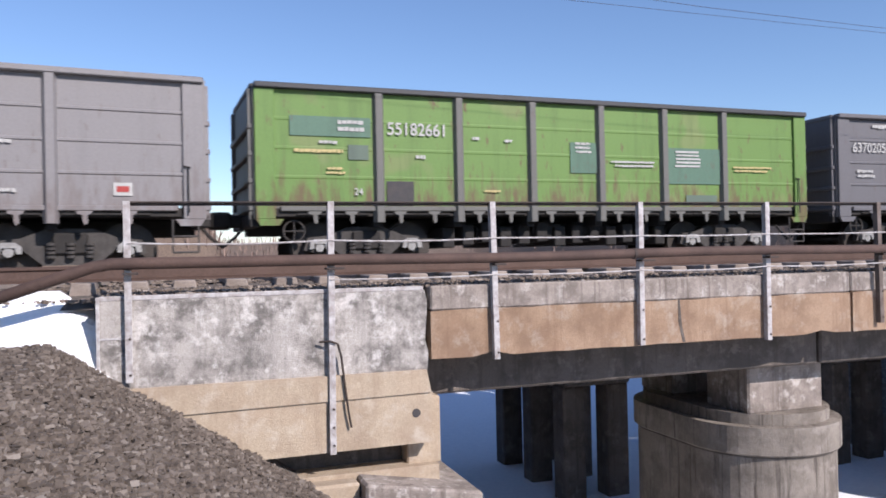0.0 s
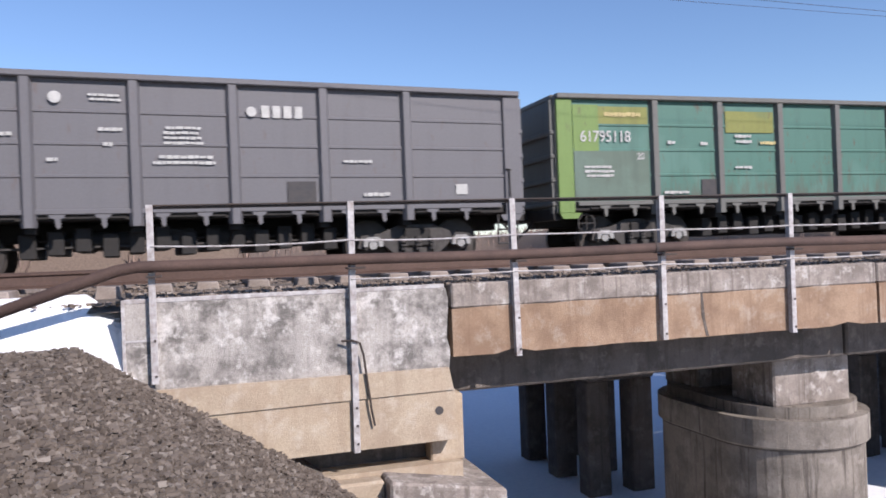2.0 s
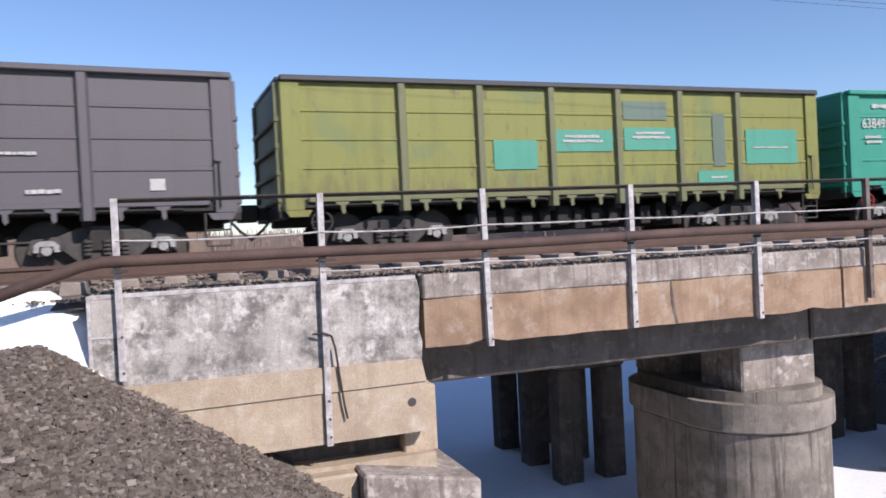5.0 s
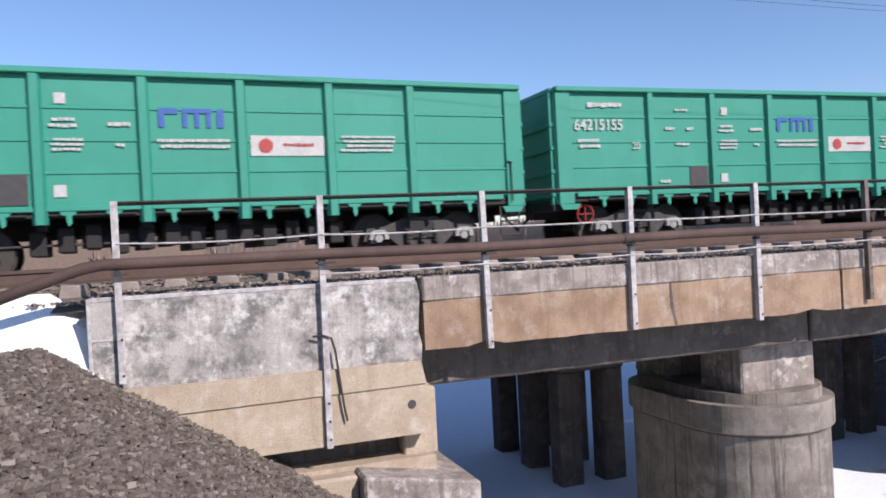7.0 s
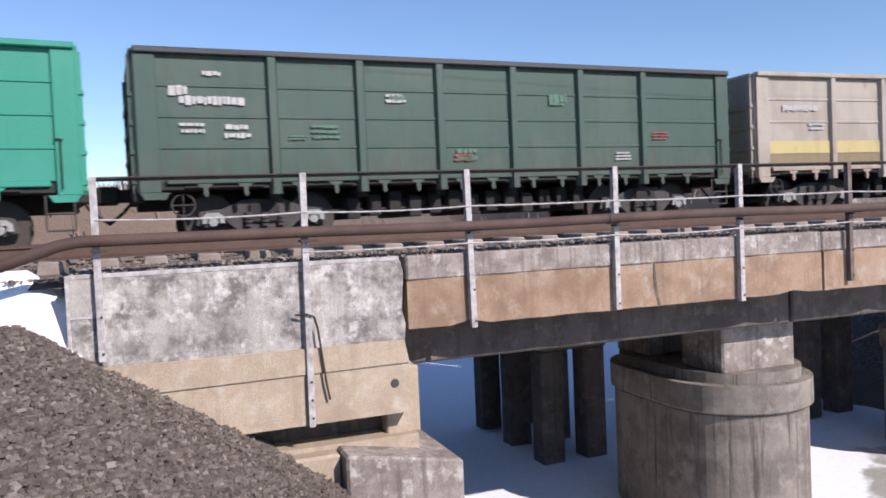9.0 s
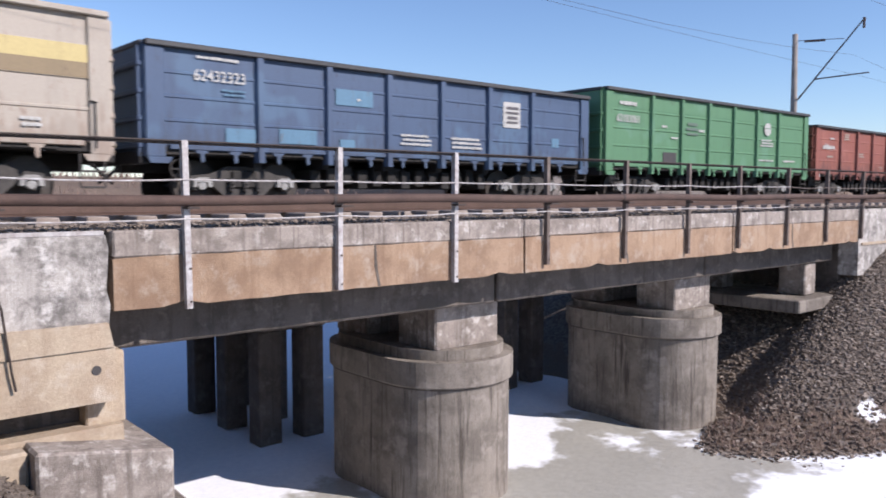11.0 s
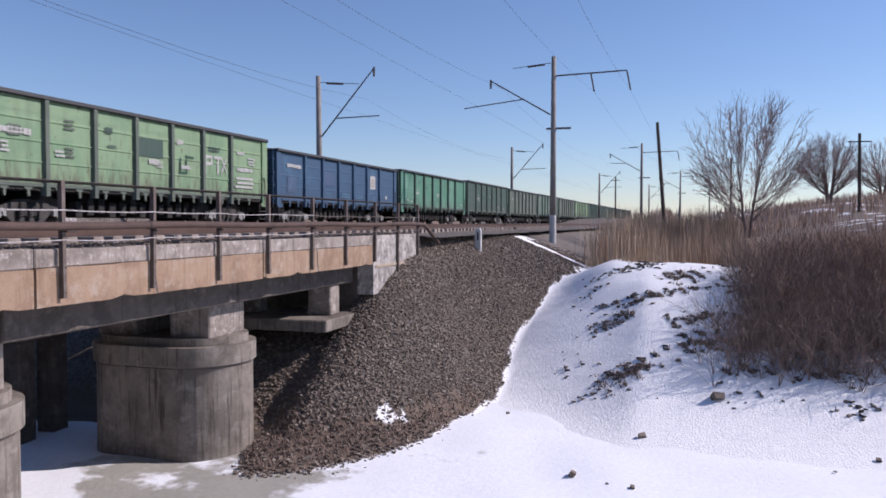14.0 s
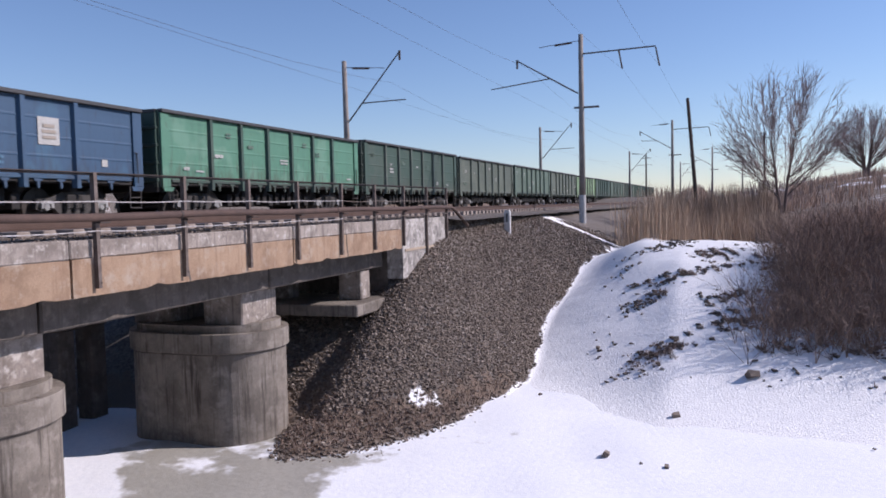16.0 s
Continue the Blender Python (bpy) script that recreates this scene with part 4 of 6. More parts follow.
PAINT = {
    "grey": wagon_paint("light_grey_paint", (0.2, 0.189, 0.189), None, 0.25, foot=0.35),
    "graphite": wagon_paint("graphite_paint", (0.115, 0.111, 0.118), None, 0.22),
    "darkgrey": wagon_paint("dark_grey_paint", (0.0851, 0.0777, 0.0851), None, 0.22),
    "frame": wagon_paint("grey_frame_paint", (0.118, 0.115, 0.104), None, 0.4),
    "lime": wagon_paint("bright_green_paint", (0.111, 0.204, 0.0444), (0.155, 0.196, 0.0666), 0.55, (0.111, 0.0629, 0.0333), 0.55, foot=0.85),
    "seagreen": wagon_paint("faded_sea_green_paint", (0.0555, 0.144, 0.111), (0.074, 0.167, 0.133), 0.45, (0.0888, 0.0555, 0.037), 0.5, foot=0.5),
    "limeend": wagon_paint("lime_end_paint", (0.133, 0.211, 0.0518), (0.111, 0.163, 0.0666), 0.4, (0.0888, 0.0555, 0.037), 0.6),
    "olive": wagon_paint("olive_yellow_paint", (0.178, 0.185, 0.0407), (0.133, 0.163, 0.0518), 0.45, (0.0888, 0.0555, 0.037), 0.55, foot=0.45),
    "teal": wagon_paint("clean_teal_paint", (0.0163, 0.222, 0.152), (0.0222, 0.237, 0.167), 0.15, (0.0222, 0.133, 0.0925), 0.5),
    "tealpatch": wagon_paint("teal_repair_paint", (0.0518, 0.252, 0.178), None, 0.3),
    "bottle": wagon_paint("dark_green_paint", (0.037, 0.074, 0.0555), (0.0518, 0.0814, 0.0629), 0.35, (0.0518, 0.037, 0.0296), 0.5, foot=0.4),
    "beige": wagon_paint("beige_grey_paint", (0.355, 0.311, 0.259), (0.296, 0.252, 0.207), 0.4, (0.2, 0.118, 0.0814), 0.5, foot=0.4),
    "yellow": wagon_paint("yellow_stripe_paint", (0.459, 0.37, 0.163), None, 0.3),
    "brown": wagon_paint("brown_stripe_paint", (0.215, 0.159, 0.0888), None, 0.3),
    "blue": wagon_paint("worn_blue_paint", (0.0481, 0.0814, 0.148), (0.0629, 0.115, 0.192), 0.45, (0.0333, 0.0407, 0.0629), 0.52, foot=0.5),
    "blue2": wagon_paint("deep_blue_paint", (0.0311, 0.0777, 0.144), (0.0407, 0.104, 0.174), 0.35, (0.0296, 0.0333, 0.0444), 0.55, foot=0.4),
    "green": wagon_paint("mid_green_paint", (0.078, 0.192, 0.098), (0.095, 0.215, 0.13), 0.3, (0.0518, 0.0592, 0.037), 0.55),
    "red": wagon_paint("oxide_red_paint", (0.237, 0.074, 0.0533), (0.281, 0.0999, 0.074), 0.45, (0.074, 0.0333, 0.0259), 0.55, foot=0.7),
    "pale": wagon_paint("pale_green_paint", (0.192, 0.289, 0.163), (0.148, 0.252, 0.141), 0.55, (0.074, 0.0555, 0.037), 0.5, foot=0.7),
    "jade": wagon_paint("jade_green_paint", (0.074, 0.207, 0.137), (0.118, 0.252, 0.178), 0.4, (0.0592, 0.0518, 0.037), 0.52, foot=0.5),
    "moss": wagon_paint("moss_grey_green_paint", (0.085, 0.105, 0.082), (0.11, 0.13, 0.10), 0.4, (0.05, 0.04, 0.03), 0.5),
    "sage": wagon_paint("sage_green_paint", (0.098, 0.145, 0.112), (0.085, 0.12, 0.09), 0.4, (0.06, 0.05, 0.037), 0.5),
    "oliveframe": wagon_paint("olive_grey_frame_paint", (0.125, 0.13, 0.06), None, 0.45),
    "sooty": wagon_paint("sooty_top_paint", (0.045, 0.045, 0.048), None, 0.3),
    "greenmark": wagon_paint("dark_green_marking", (0.0222, 0.0666, 0.037), None, 0.2),
    "skyblue": wagon_paint("light_blue_repaint", (0.0814, 0.178, 0.266), None, 0.5),
    "bluegreen": wagon_paint("blue_green_repaint", (0.074, 0.148, 0.0999), None, 0.45),
}
TALL, LOW = 3.50, 3.14
WAGONS = [   # paint, frame paint, height, pressed ribs, end paint, label
    ("grey", "grey", TALL, True, None, "light grey gondola wagon with dusty riveted sides"),
    ("lime", "frame", TALL, False, None, "bright green gondola wagon with grey posts and rust streaks"),
    ("graphite", "graphite", TALL, True, None, "graphite grey gondola wagon with white stencilled numbers"),
    ("seagreen", "frame", TALL, True, "limeend", "faded sea-green gondola wagon with lime green ends"),
    ("darkgrey", "darkgrey", TALL, True, None, "dark grey gondola wagon with white stencilled numbers"),
    ("olive", "oliveframe", TALL, True, None, "olive yellow gondola wagon with teal repair patches"),
    ("teal", "teal", TALL, True, None, "clean teal gondola wagon with blue lettering and white plate"),
    ("teal", "teal", TALL, True, None, "clean teal gondola wagon with blue lettering and white plate"),
    ("bottle", "bottle", TALL, True, None, "dark bottle-green gondola wagon, dusty and worn"),
    ("beige", "beige", TALL, True, None, "beige grey gondola wagon with a yellow and brown stripe"),
    ("blue", "blue", LOW, True, None, "worn blue gondola wagon with white stencils and plate"),
    ("green", "green", TALL, True, None, "mid-green gondola wagon with white emblem"),
    ("red", "red", LOW, False, None, "oxide red gondola wagon with dark rust streaks"),
    ("pale", "moss", LOW + 0.24, True, None, "pale peeling green gondola wagon with painted signs"),
    ("blue2", "blue2", LOW, False, None, "deep blue gondola wagon with a white plate"),
    ("jade", "bottle", LOW + 0.1, False, None, "jade green gondola wagon with dark posts"),
    ("bottle", "moss", LOW + 0.2, False, None, "dark green gondola wagon, sooty and worn"),
    ("moss", "moss", LOW + 0.16, False, None, "moss green gondola wagon with dull sides"),
    ("sage", "bottle", LOW + 0.2, False, None, "sage green gondola wagon with dark posts"),
    ("moss", "moss", LOW + 0.2, False, None, "moss green gondola wagon with dull sides"),
    ("pale", "moss", LOW + 0.16, False, None, "pale green gondola wagon, faded by sun"),
    ("bottle", "bottle", LOW + 0.2, False, None, "dark green gondola wagon, sooty and worn"),
    ("sage", "moss", LOW + 0.2, False, None, "sage green gondola wagon with dark posts"),
    ("moss", "bottle", LOW + 0.2, False, None, "moss green gondola wagon with dull sides"),
    ("sage", "bottle", LOW + 0.2, False, None, "sage green gondola wagon with dark posts"),
    ("bottle", "bottle", LOW + 0.2, False, None, "dark green gondola wagon, sooty and worn"),
    ("moss", "bottle", LOW + 0.2, False, None, "moss green gondola wagon with dull sides"),
]
SOOTY = ("lime", "olive", "bottle", "blue", "green", "red", "pale", "blue2", "jade", "moss", "sage")   # bodies with a sooty top rail
TRAIN = []
for row in WAGONS:
    body, frame_paint, top, ribs, end_paint, label = row
    TRAIN.append(build_wagon(label, PAINT[body], PAINT[frame_paint], top, ribs, PAINT[end_paint] if end_paint else None, PAINT["sooty"] if body in SOOTY else None))


def wagon_pose(k, t):
    x = LEAD + PITCH * (k - 1) - CLOSER * max(0, k - 8.5) - SPEED * t + LAG.get(t, 0.0)
    y = line_y(x)
    slope = (line_y(x + 4.3) - line_y(x - 4.3)) / 8.6
    return pose(x, y, FAR_RAIL, 0, 0, math.degrees(math.atan(slope)))


def motions():
    """The train rolls by at an even speed; its wheels turn with it."""
    for k, (wagon, wheels) in enumerate(TRAIN):
        walk(wagon, [(t / 2, wagon_pose(k, t / 2)) for t in range(33)])
        for w in wheels:
            x, y, z = w.matrix_basis.translation
            rows = []
            for n in range(0, 481, 2):
                rows.append((n / 30, pose(x, y, z, 0, -math.degrees(SPEED * n / 30 / 0.475), 0)))
            walk(w, rows)


# ---- stencils and painted signs on the wagons ----
def number(wagon, text, x, z, size=0.33):
    lettering(wagon, text, x, z, size, M["marking"])


def grey_marks(w, text):
    m = M["marking"]
    number(w, text, -6.02, 2.58)
    bars(w, -5.45, 3.12, 0.6, 0.17, m)
    lettering(w, "20", -4.62, 1.97, 0.22, m)
    bars(w, -5.9, 1.92, 0.55, 0.24, m, 2)
    for x, z, ww in ((-4.0, 2.42, 0.2), (-3.5, 2.42, 0.25), (-3.0, 2.40, 0.32)):
        bars(w, x, z, ww, 0.11, m)
    bars(w, -3.85, 1.92, 0.35, 0.22, m, 2)
    disc(w, -2.05, 3.08, 0.1, m)
    bars(w, -1.55, 3.02, 0.55, 0.15, m, 2)
    bars(w, -1.45, 2.5, 0.42, 0.11, m)
    bars(w, -1.35, 2.25, 0.18, 0.11, m)
    bars(w, -2.2, 1.98, 0.22, 0.12, m)
    bars(w, -0.42, 2.3, 0.75, 0.35, m, 4)
    bars(w, -0.6, 1.95, 1.15, 0.2, m, 2)
    disc(w, 1.12, 2.93, 0.09, m)
    for k in range(4):
        plate(w, 1.3 + 0.2 * k, 1.44 + 0.2 * k, 2.83, 3.05, m, "emblem_shape", 0.012)
    plate(w, 1.72, 2.25, 1.26, 1.68, M["patch"], "painted_square")
    bars(w, 2.75, 2.0, 0.7, 0.09, m)
    bars(w, 3.15, 1.36, 0.65, 0.12, m)
    plate(w, 5.05, 5.3, 1.42, 1.62, m, "painted_square")


def teal_marks(w, text):
    m = M["marking"]
    bars(w, -5.75, 3.02, 0.95, 0.17, m)
    number(w, text, -6.05, 2.58)
    bars(w, -6.0, 2.16, 0.6, 0.24, m, 2)
    lettering(w, "20", -4.62, 2.16, 0.22, m)
    bars(w, -3.5, 2.98, 0.4, 0.08, m)
    bars(w, -3.75, 2.55, 0.26, 0.1, m)
    bars(w, -3.2, 2.55, 0.24, 0.1, m)
    bars(w, -3.5, 2.2, 0.4, 0.1, m)
    bars(w, -3.98, 1.36, 0.32, 0.12, m)
    plate(w, -3.12, -2.64, 1.26, 1.76, M["patch"], "painted_square")
    plate(w, -2.2, -2.03, 2.92, 3.1, m, "painted_square")
    bars(w, -2.3, 2.5, 0.45, 0.2, m, 2)
    bars(w, -1.45, 2.52, 0.42, 0.12, m)
    bars(w, -2.3, 2.12, 0.55, 0.24, m, 3)
    bars(w, -1.3, 2.18, 0.2, 0.1, m)
    plate(w, -2.27, -2.08, 1.38, 1.58, m, "painted_square")
    for k, (a, b) in enumerate(((-0.6, -0.5), (-0.5, -0.28), (-0.2, -0.12), (0.0, 0.08), (0.2, 0.28), (0.38, 0.5))):
        plate(w, a, b, 2.55 if k != 1 else 2.78, 2.88, M["bluelogo"], "emblem_shape")
    plate(w, -0.2, 0.3, 2.8, 2.88, M["bluelogo"], "emblem_shape", 0.004)
    bars(w, -0.65, 2.16, 1.3, 0.2, m, 2)
    plate(w, 0.95, 2.3, 2.05, 2.42, m, "painted_sign")
    disc(w, 1.22, 2.235, 0.13, M["redmark"], 0.0)
    bars(w, 1.5, 2.2, 0.65, 0.09, M["redmark"]).location.y = -0.0
    bars(w, 2.6, 2.1, 1.25, 0.34, m, 4)


def scattered_marks(w, seed, mats, count):
    """Faded repaint patches and unreadable stencils on an old wagon."""
    rng = random.Random(seed)
    bays = list(zip([-6.4] + PILLARS, PILLARS + [6.4]))
    for k in range(count):
        a, b = bays[k % 7]
        x = rng.uniform(a + 0.15, b - 0.75)
        z = rng.choice((1.45, 1.9, 2.3, 2.6))
        bars(w, x, z, rng.uniform(0.3, 0.6), rng.choice((0.1, 0.2, 0.3)), rng.choice(mats), rng.choice((1, 2, 3)))


def slanted_band(w, pts, thick, material):
    bm = bmesh.new()
    y = -HALF + 0.066
    prism(bm, [(x, z + thick) for x, z in pts] + [(x, z) for x, z in pts[::-1]], y - 0.003, y)
    part("painted_stripe", bm, material, w)


wagons = [w for w, _ in TRAIN]
mk = M["marking"]
# light grey leader
bars(wagons[0], 2.6, 2.2, 1.0, 0.1, mk)
bars(wagons[0], 2.9, 1.4, 0.7, 0.12, mk)
plate(wagons[0], 5.0, 5.3, 1.4, 1.62, mk, "painted_square")
plate(wagons[0], 5.05, 5.25, 1.46, 1.56, M["redmark"], "painted_square", 0.006)
# bright green
w = wagons[1]
number(w, "55182661", -3.98, 2.62, 0.34)
plate(w, -5.85, -4.3, 2.55, 2.92, PAINT["bluegreen"])
bars(w, -4.95, 2.62, 0.55, 0.26, mk, 2)
bars(w, -5.85, 2.2, 1.15, 0.12, PAINT["yellow"])
bars(w, -5.35, 2.38, 0.45, 0.1, mk)
bars(w, -5.2, 1.82, 0.4, 0.16, PAINT["yellow"], 2)
plate(w, -4.75, -4.35, 2.12, 2.4, PAINT["sage"])
lettering(w, "24", -4.65, 1.45, 0.19, mk)
bars(w, -3.4, 2.12, 0.2, 0.14, mk)
plate(w, -4.0, -3.45, 1.26, 1.72, M["patch"], "painted_square")
bars(w, -2.2, 2.55, 0.2, 0.1, mk)
bars(w, -1.5, 2.52, 0.2, 0.1, mk)
plate(w, 0.05, 0.72, 1.95, 2.6, PAINT["bluegreen"])
bars(w, 0.15, 2.35, 0.42, 0.26, mk, 3)
bars(w, 1.0, 2.08, 1.2, 0.16, mk, 2)
plate(w, 2.5, 3.95, 1.75, 2.55, PAINT["bluegreen"])
bars(w, 2.7, 2.1, 0.75, 0.4, mk, 5)
plate(w, 3.0, 3.85, 1.3, 1.5, PAINT["sage"])
bars(w, 4.3, 2.02, 1.2, 0.16, PAINT["yellow"], 2)
bars(w, -2.0, 1.5, 0.45, 0.08, PAINT["yellow"])
grey_marks(wagons[2], "63702054")
# sea green with lime ends
w = wagons[3]
plate(w, -6.1, -4.3, 1.3, 2.3, PAINT["sage"])
plate(w, -6.1, -5.5, 2.3, 3.28, PAINT["limeend"])
plate(w, -5.5, -4.3, 2.88, 3.25, PAINT["olive"])
plate(w, 5.75, 6.15, 1.3, 3.3, PAINT["limeend"])
plate(w, -2.3, -1.0, 2.72, 3.2, PAINT["olive"])
bars(w, -5.4, 2.98, 0.95, 0.17, PAINT["yellow"])
number(w, "61795118", -5.95, 2.5)
lettering(w, "20", -4.6, 2.12, 0.2, mk)
bars(w, -5.9, 1.72, 0.75, 0.28, mk, 3)
bars(w, -3.85, 2.42, 0.25, 0.12, mk)
bars(w, -3.0, 2.4, 0.22, 0.12, mk)
bars(w, -3.95, 1.34, 0.7, 0.1, mk)
plate(w, -2.98, -2.6, 1.26, 1.68, M["patch"], "painted_square")
bars(w, -2.1, 2.45, 0.5, 0.24, mk, 2)
bars(w, -1.4, 2.42, 0.45, 0.12, PAINT["yellow"])
bars(w, -2.1, 1.88, 0.55, 0.1, mk)
bars(w, 2.65, 1.8, 1.05, 0.2, mk, 2)
bars(w, 4.25, 1.72, 1.4, 0.36, mk, 4)
plate(w, 3.3, 3.9, 1.3, 1.5, PAINT["sage"])
grey_marks(wagons[4], "63775282")
# olive with teal repairs
w = wagons[5]
plate(w, 4.3, 5.85, 1.75, 2.55, PAINT["tealpatch"])
plate(w, 2.9, 3.9, 1.3, 1.6, PAINT["tealpatch"])
plate(w, 0.95, 2.32, 2.08, 2.58, PAINT["tealpatch"])
plate(w, -0.75, 0.65, 2.06, 2.52, PAINT["tealpatch"])
plate(w, -2.2, -1.2, 1.7, 2.3, PAINT["tealpatch"])
plate(w, 3.35, 3.7, 1.7, 2.9, PAINT["sage"])
bars(w, 4.35, 2.1, 1.4, 0.05, mk)
bars(w, 3.2, 1.4, 0.55, 0.09, mk)
bars(w, -0.6, 2.22, 1.0, 0.2, mk, 2)
bars(w, 1.15, 2.3, 1.0, 0.2, mk, 2)
plate(w, 0.95, 2.1, 2.75, 3.15, PAINT["sage"])
teal_marks(wagons[6], "63849525")
teal_marks(wagons[7], "64215155")
# dark green
w = wagons[8]
bars(w, -5.4, 3.0, 0.4, 0.13, mk)
bars(w, -5.9, 2.45, 1.4, 0.26, mk)
bars(w, -5.8, 2.0, 0.5, 0.22, mk, 2)
scattered_marks(w, 8, [mk, PAINT["bluegreen"], PAINT["red"]], 12)
# beige with stripe
w = wagons[9]
low, high = 1.56, 2.58
slanted_band(w, [(-6.5, low), (0.95, low), (2.3, high), (6.5, high)], 0.30, PAINT["yellow"])
slanted_band(w, [(-6.5, low - 0.28), (1.05, low - 0.28), (2.4, high - 0.27), (6.5, high - 0.27)], 0.27, PAINT["brown"])
plate(w, 1.72, 2.3, 1.26, 1.72, M["patch"], "painted_square", 0.006)
bars(w, 5.0, 1.4, 0.4, 0.2, mk, 2)
bars(w, -5.8, 2.5, 1.4, 0.26, mk)
bars(w, -4.9, 2.1, 0.5, 0.2, mk, 2)
# worn blue
w = wagons[10]
number(w, "62432323", -5.55, 2.48, 0.30)
bars(w, -5.5, 2.86, 0.9, 0.1, mk)
bars(w, -5.0, 2.2, 0.6, 0.16, PAINT["skyblue"], 2)
plate(w, 2.95, 3.6, 2.05, 2.72, mk, "painted_sign")
bars(w, 3.03, 2.12, 0.5, 0.5, PAINT["darkgrey"], 4)
for x, z, a, b in ((-4.9, 1.3, 0.75, 0.3), (-3.7, 1.35, 0.9, 0.3), (-2.3, 2.25, 1.0, 0.35), (-2.2, 1.3, 0.4, 0.2), (4.9, 1.6, 0.3, 0.25)):
    plate(w, x, x + a, z, z + b, PAINT["skyblue"])
bars(w, -1.75, 2.32, 0.12, 0.12, mk)
bars(w, -0.5, 1.42, 0.95, 0.3, mk, 3)
bars(w, 1.05, 1.4, 1.1, 0.32, mk, 3)
# mid green
w = wagons[11]
bars(w, -5.9, 2.95, 1.1, 0.2, mk)
number(w, "62183061", -5.95, 2.5, 0.32)
plate(w, -3.5, -2.75, 1.26, 1.65, M["patch"], "painted_square")
bars(w, -3.6, 2.4, 0.3, 0.12, mk)
bars(w, -3.1, 2.05, 0.5, 0.12, mk)
bars(w, -2.2, 2.2, 0.7, 0.5, PAINT["sage"], 3)
bars(w, -1.5, 2.35, 0.4, 0.14, mk)
disc(w, 3.2, 2.72, 0.24, mk)
bars(w, 3.0, 2.72, 0.5, 0.06, PAINT["green"]).location.y = -0.03
bars(w, 2.7, 2.05, 1.0, 0.3, mk, 3)
bars(w, 2.6, 1.5, 1.2, 0.1, mk)
bars(w, 4.4, 1.5, 1.2, 0.12, mk)
# oxide red
w = wagons[12]
bars(w, -5.2, 2.55, 0.5, 0.13, mk)
bars(w, -5.85, 2.1, 1.35, 0.26, mk)
bars(w, -5.4, 1.8, 0.6, 0.12, PAINT["beige"])
scattered_marks(w, 12, [PAINT["beige"], mk], 5)
plate(w, -6.35, -6.0, 0.98, 1.2, mk, "painted_square")
# pale green with painted signs
w = wagons[13]
for k, (a, b, z0, z1) in enumerate(((2.55, 2.64, 1.9, 2.5), (2.64, 2.95, 2.4, 2.5), (2.64, 2.95, 2.18, 2.27), (2.88, 2.97, 2.2, 2.48), (3.08, 3.5, 2.4, 2.5), (3.25, 3.34, 1.9, 2.42))):
    plate(w, a, b, z0, z1, mk, "emblem_shape")
for s in (-1, 1):
    slanted_band(w, [(3.66 - s * 0.18, 1.9), (3.66 + s * 0.18, 2.42)], 0.1, mk)
for a, b, z0, z1 in ((1.2, 1.28, 1.8, 2.3), (1.28, 1.6, 1.8, 1.88), (1.5, 1.58, 1.85, 2.4), (1.6, 1.95, 2.3, 2.38)):
    plate(w, a, b, z0, z1, PAINT["greenmark"], "emblem_shape")
plate(w, -0.7, 0.4, 2.2, 2.75, PAINT["bottle"])
bars(w, 4.3, 1.45, 1.3, 0.45, mk, 3)
bars(w, 4.4, 2.0, 1.1, 0.25, mk, 1)
bars(w, -5.9, 2.3, 1.5, 0.26, mk)
scattered_marks(w, 13, [PAINT["moss"], mk, PAINT["bottle"]], 16)
# deep blue
w = wagons[14]
bars(w, -5.7, 2.4, 1.3, 0.24, mk)
plate(w, 2.9, 3.55, 1.95, 2.6, mk, "painted_sign")
bars(w, 3.0, 2.05, 0.45, 0.4, PAINT["beige"], 3)
plate(w, 4.95, 5.15, 1.5, 1.68, mk, "painted_square")
bars(w, -0.5, 1.4, 0.9, 0.25, PAINT["skyblue"], 2)
bars(w, 1.0, 1.4, 1.0, 0.25, PAINT["skyblue"], 2)
plate(w, -2.3, -1.3, 1.9, 2.5, PAINT["blue"])
plate(w, -5.6, -4.9, 1.5, 2.1, PAINT["blue"])
for k in range(15, 22):
    scattered_marks(wagons[k], k, [mk, PAINT["sage"]], 9)


# ---- masts, poles and wires ----
def mast_top(x, y, z0, z1, lean=0.0):
    return Vector((x + lean * (z1 - z0), y, z1))


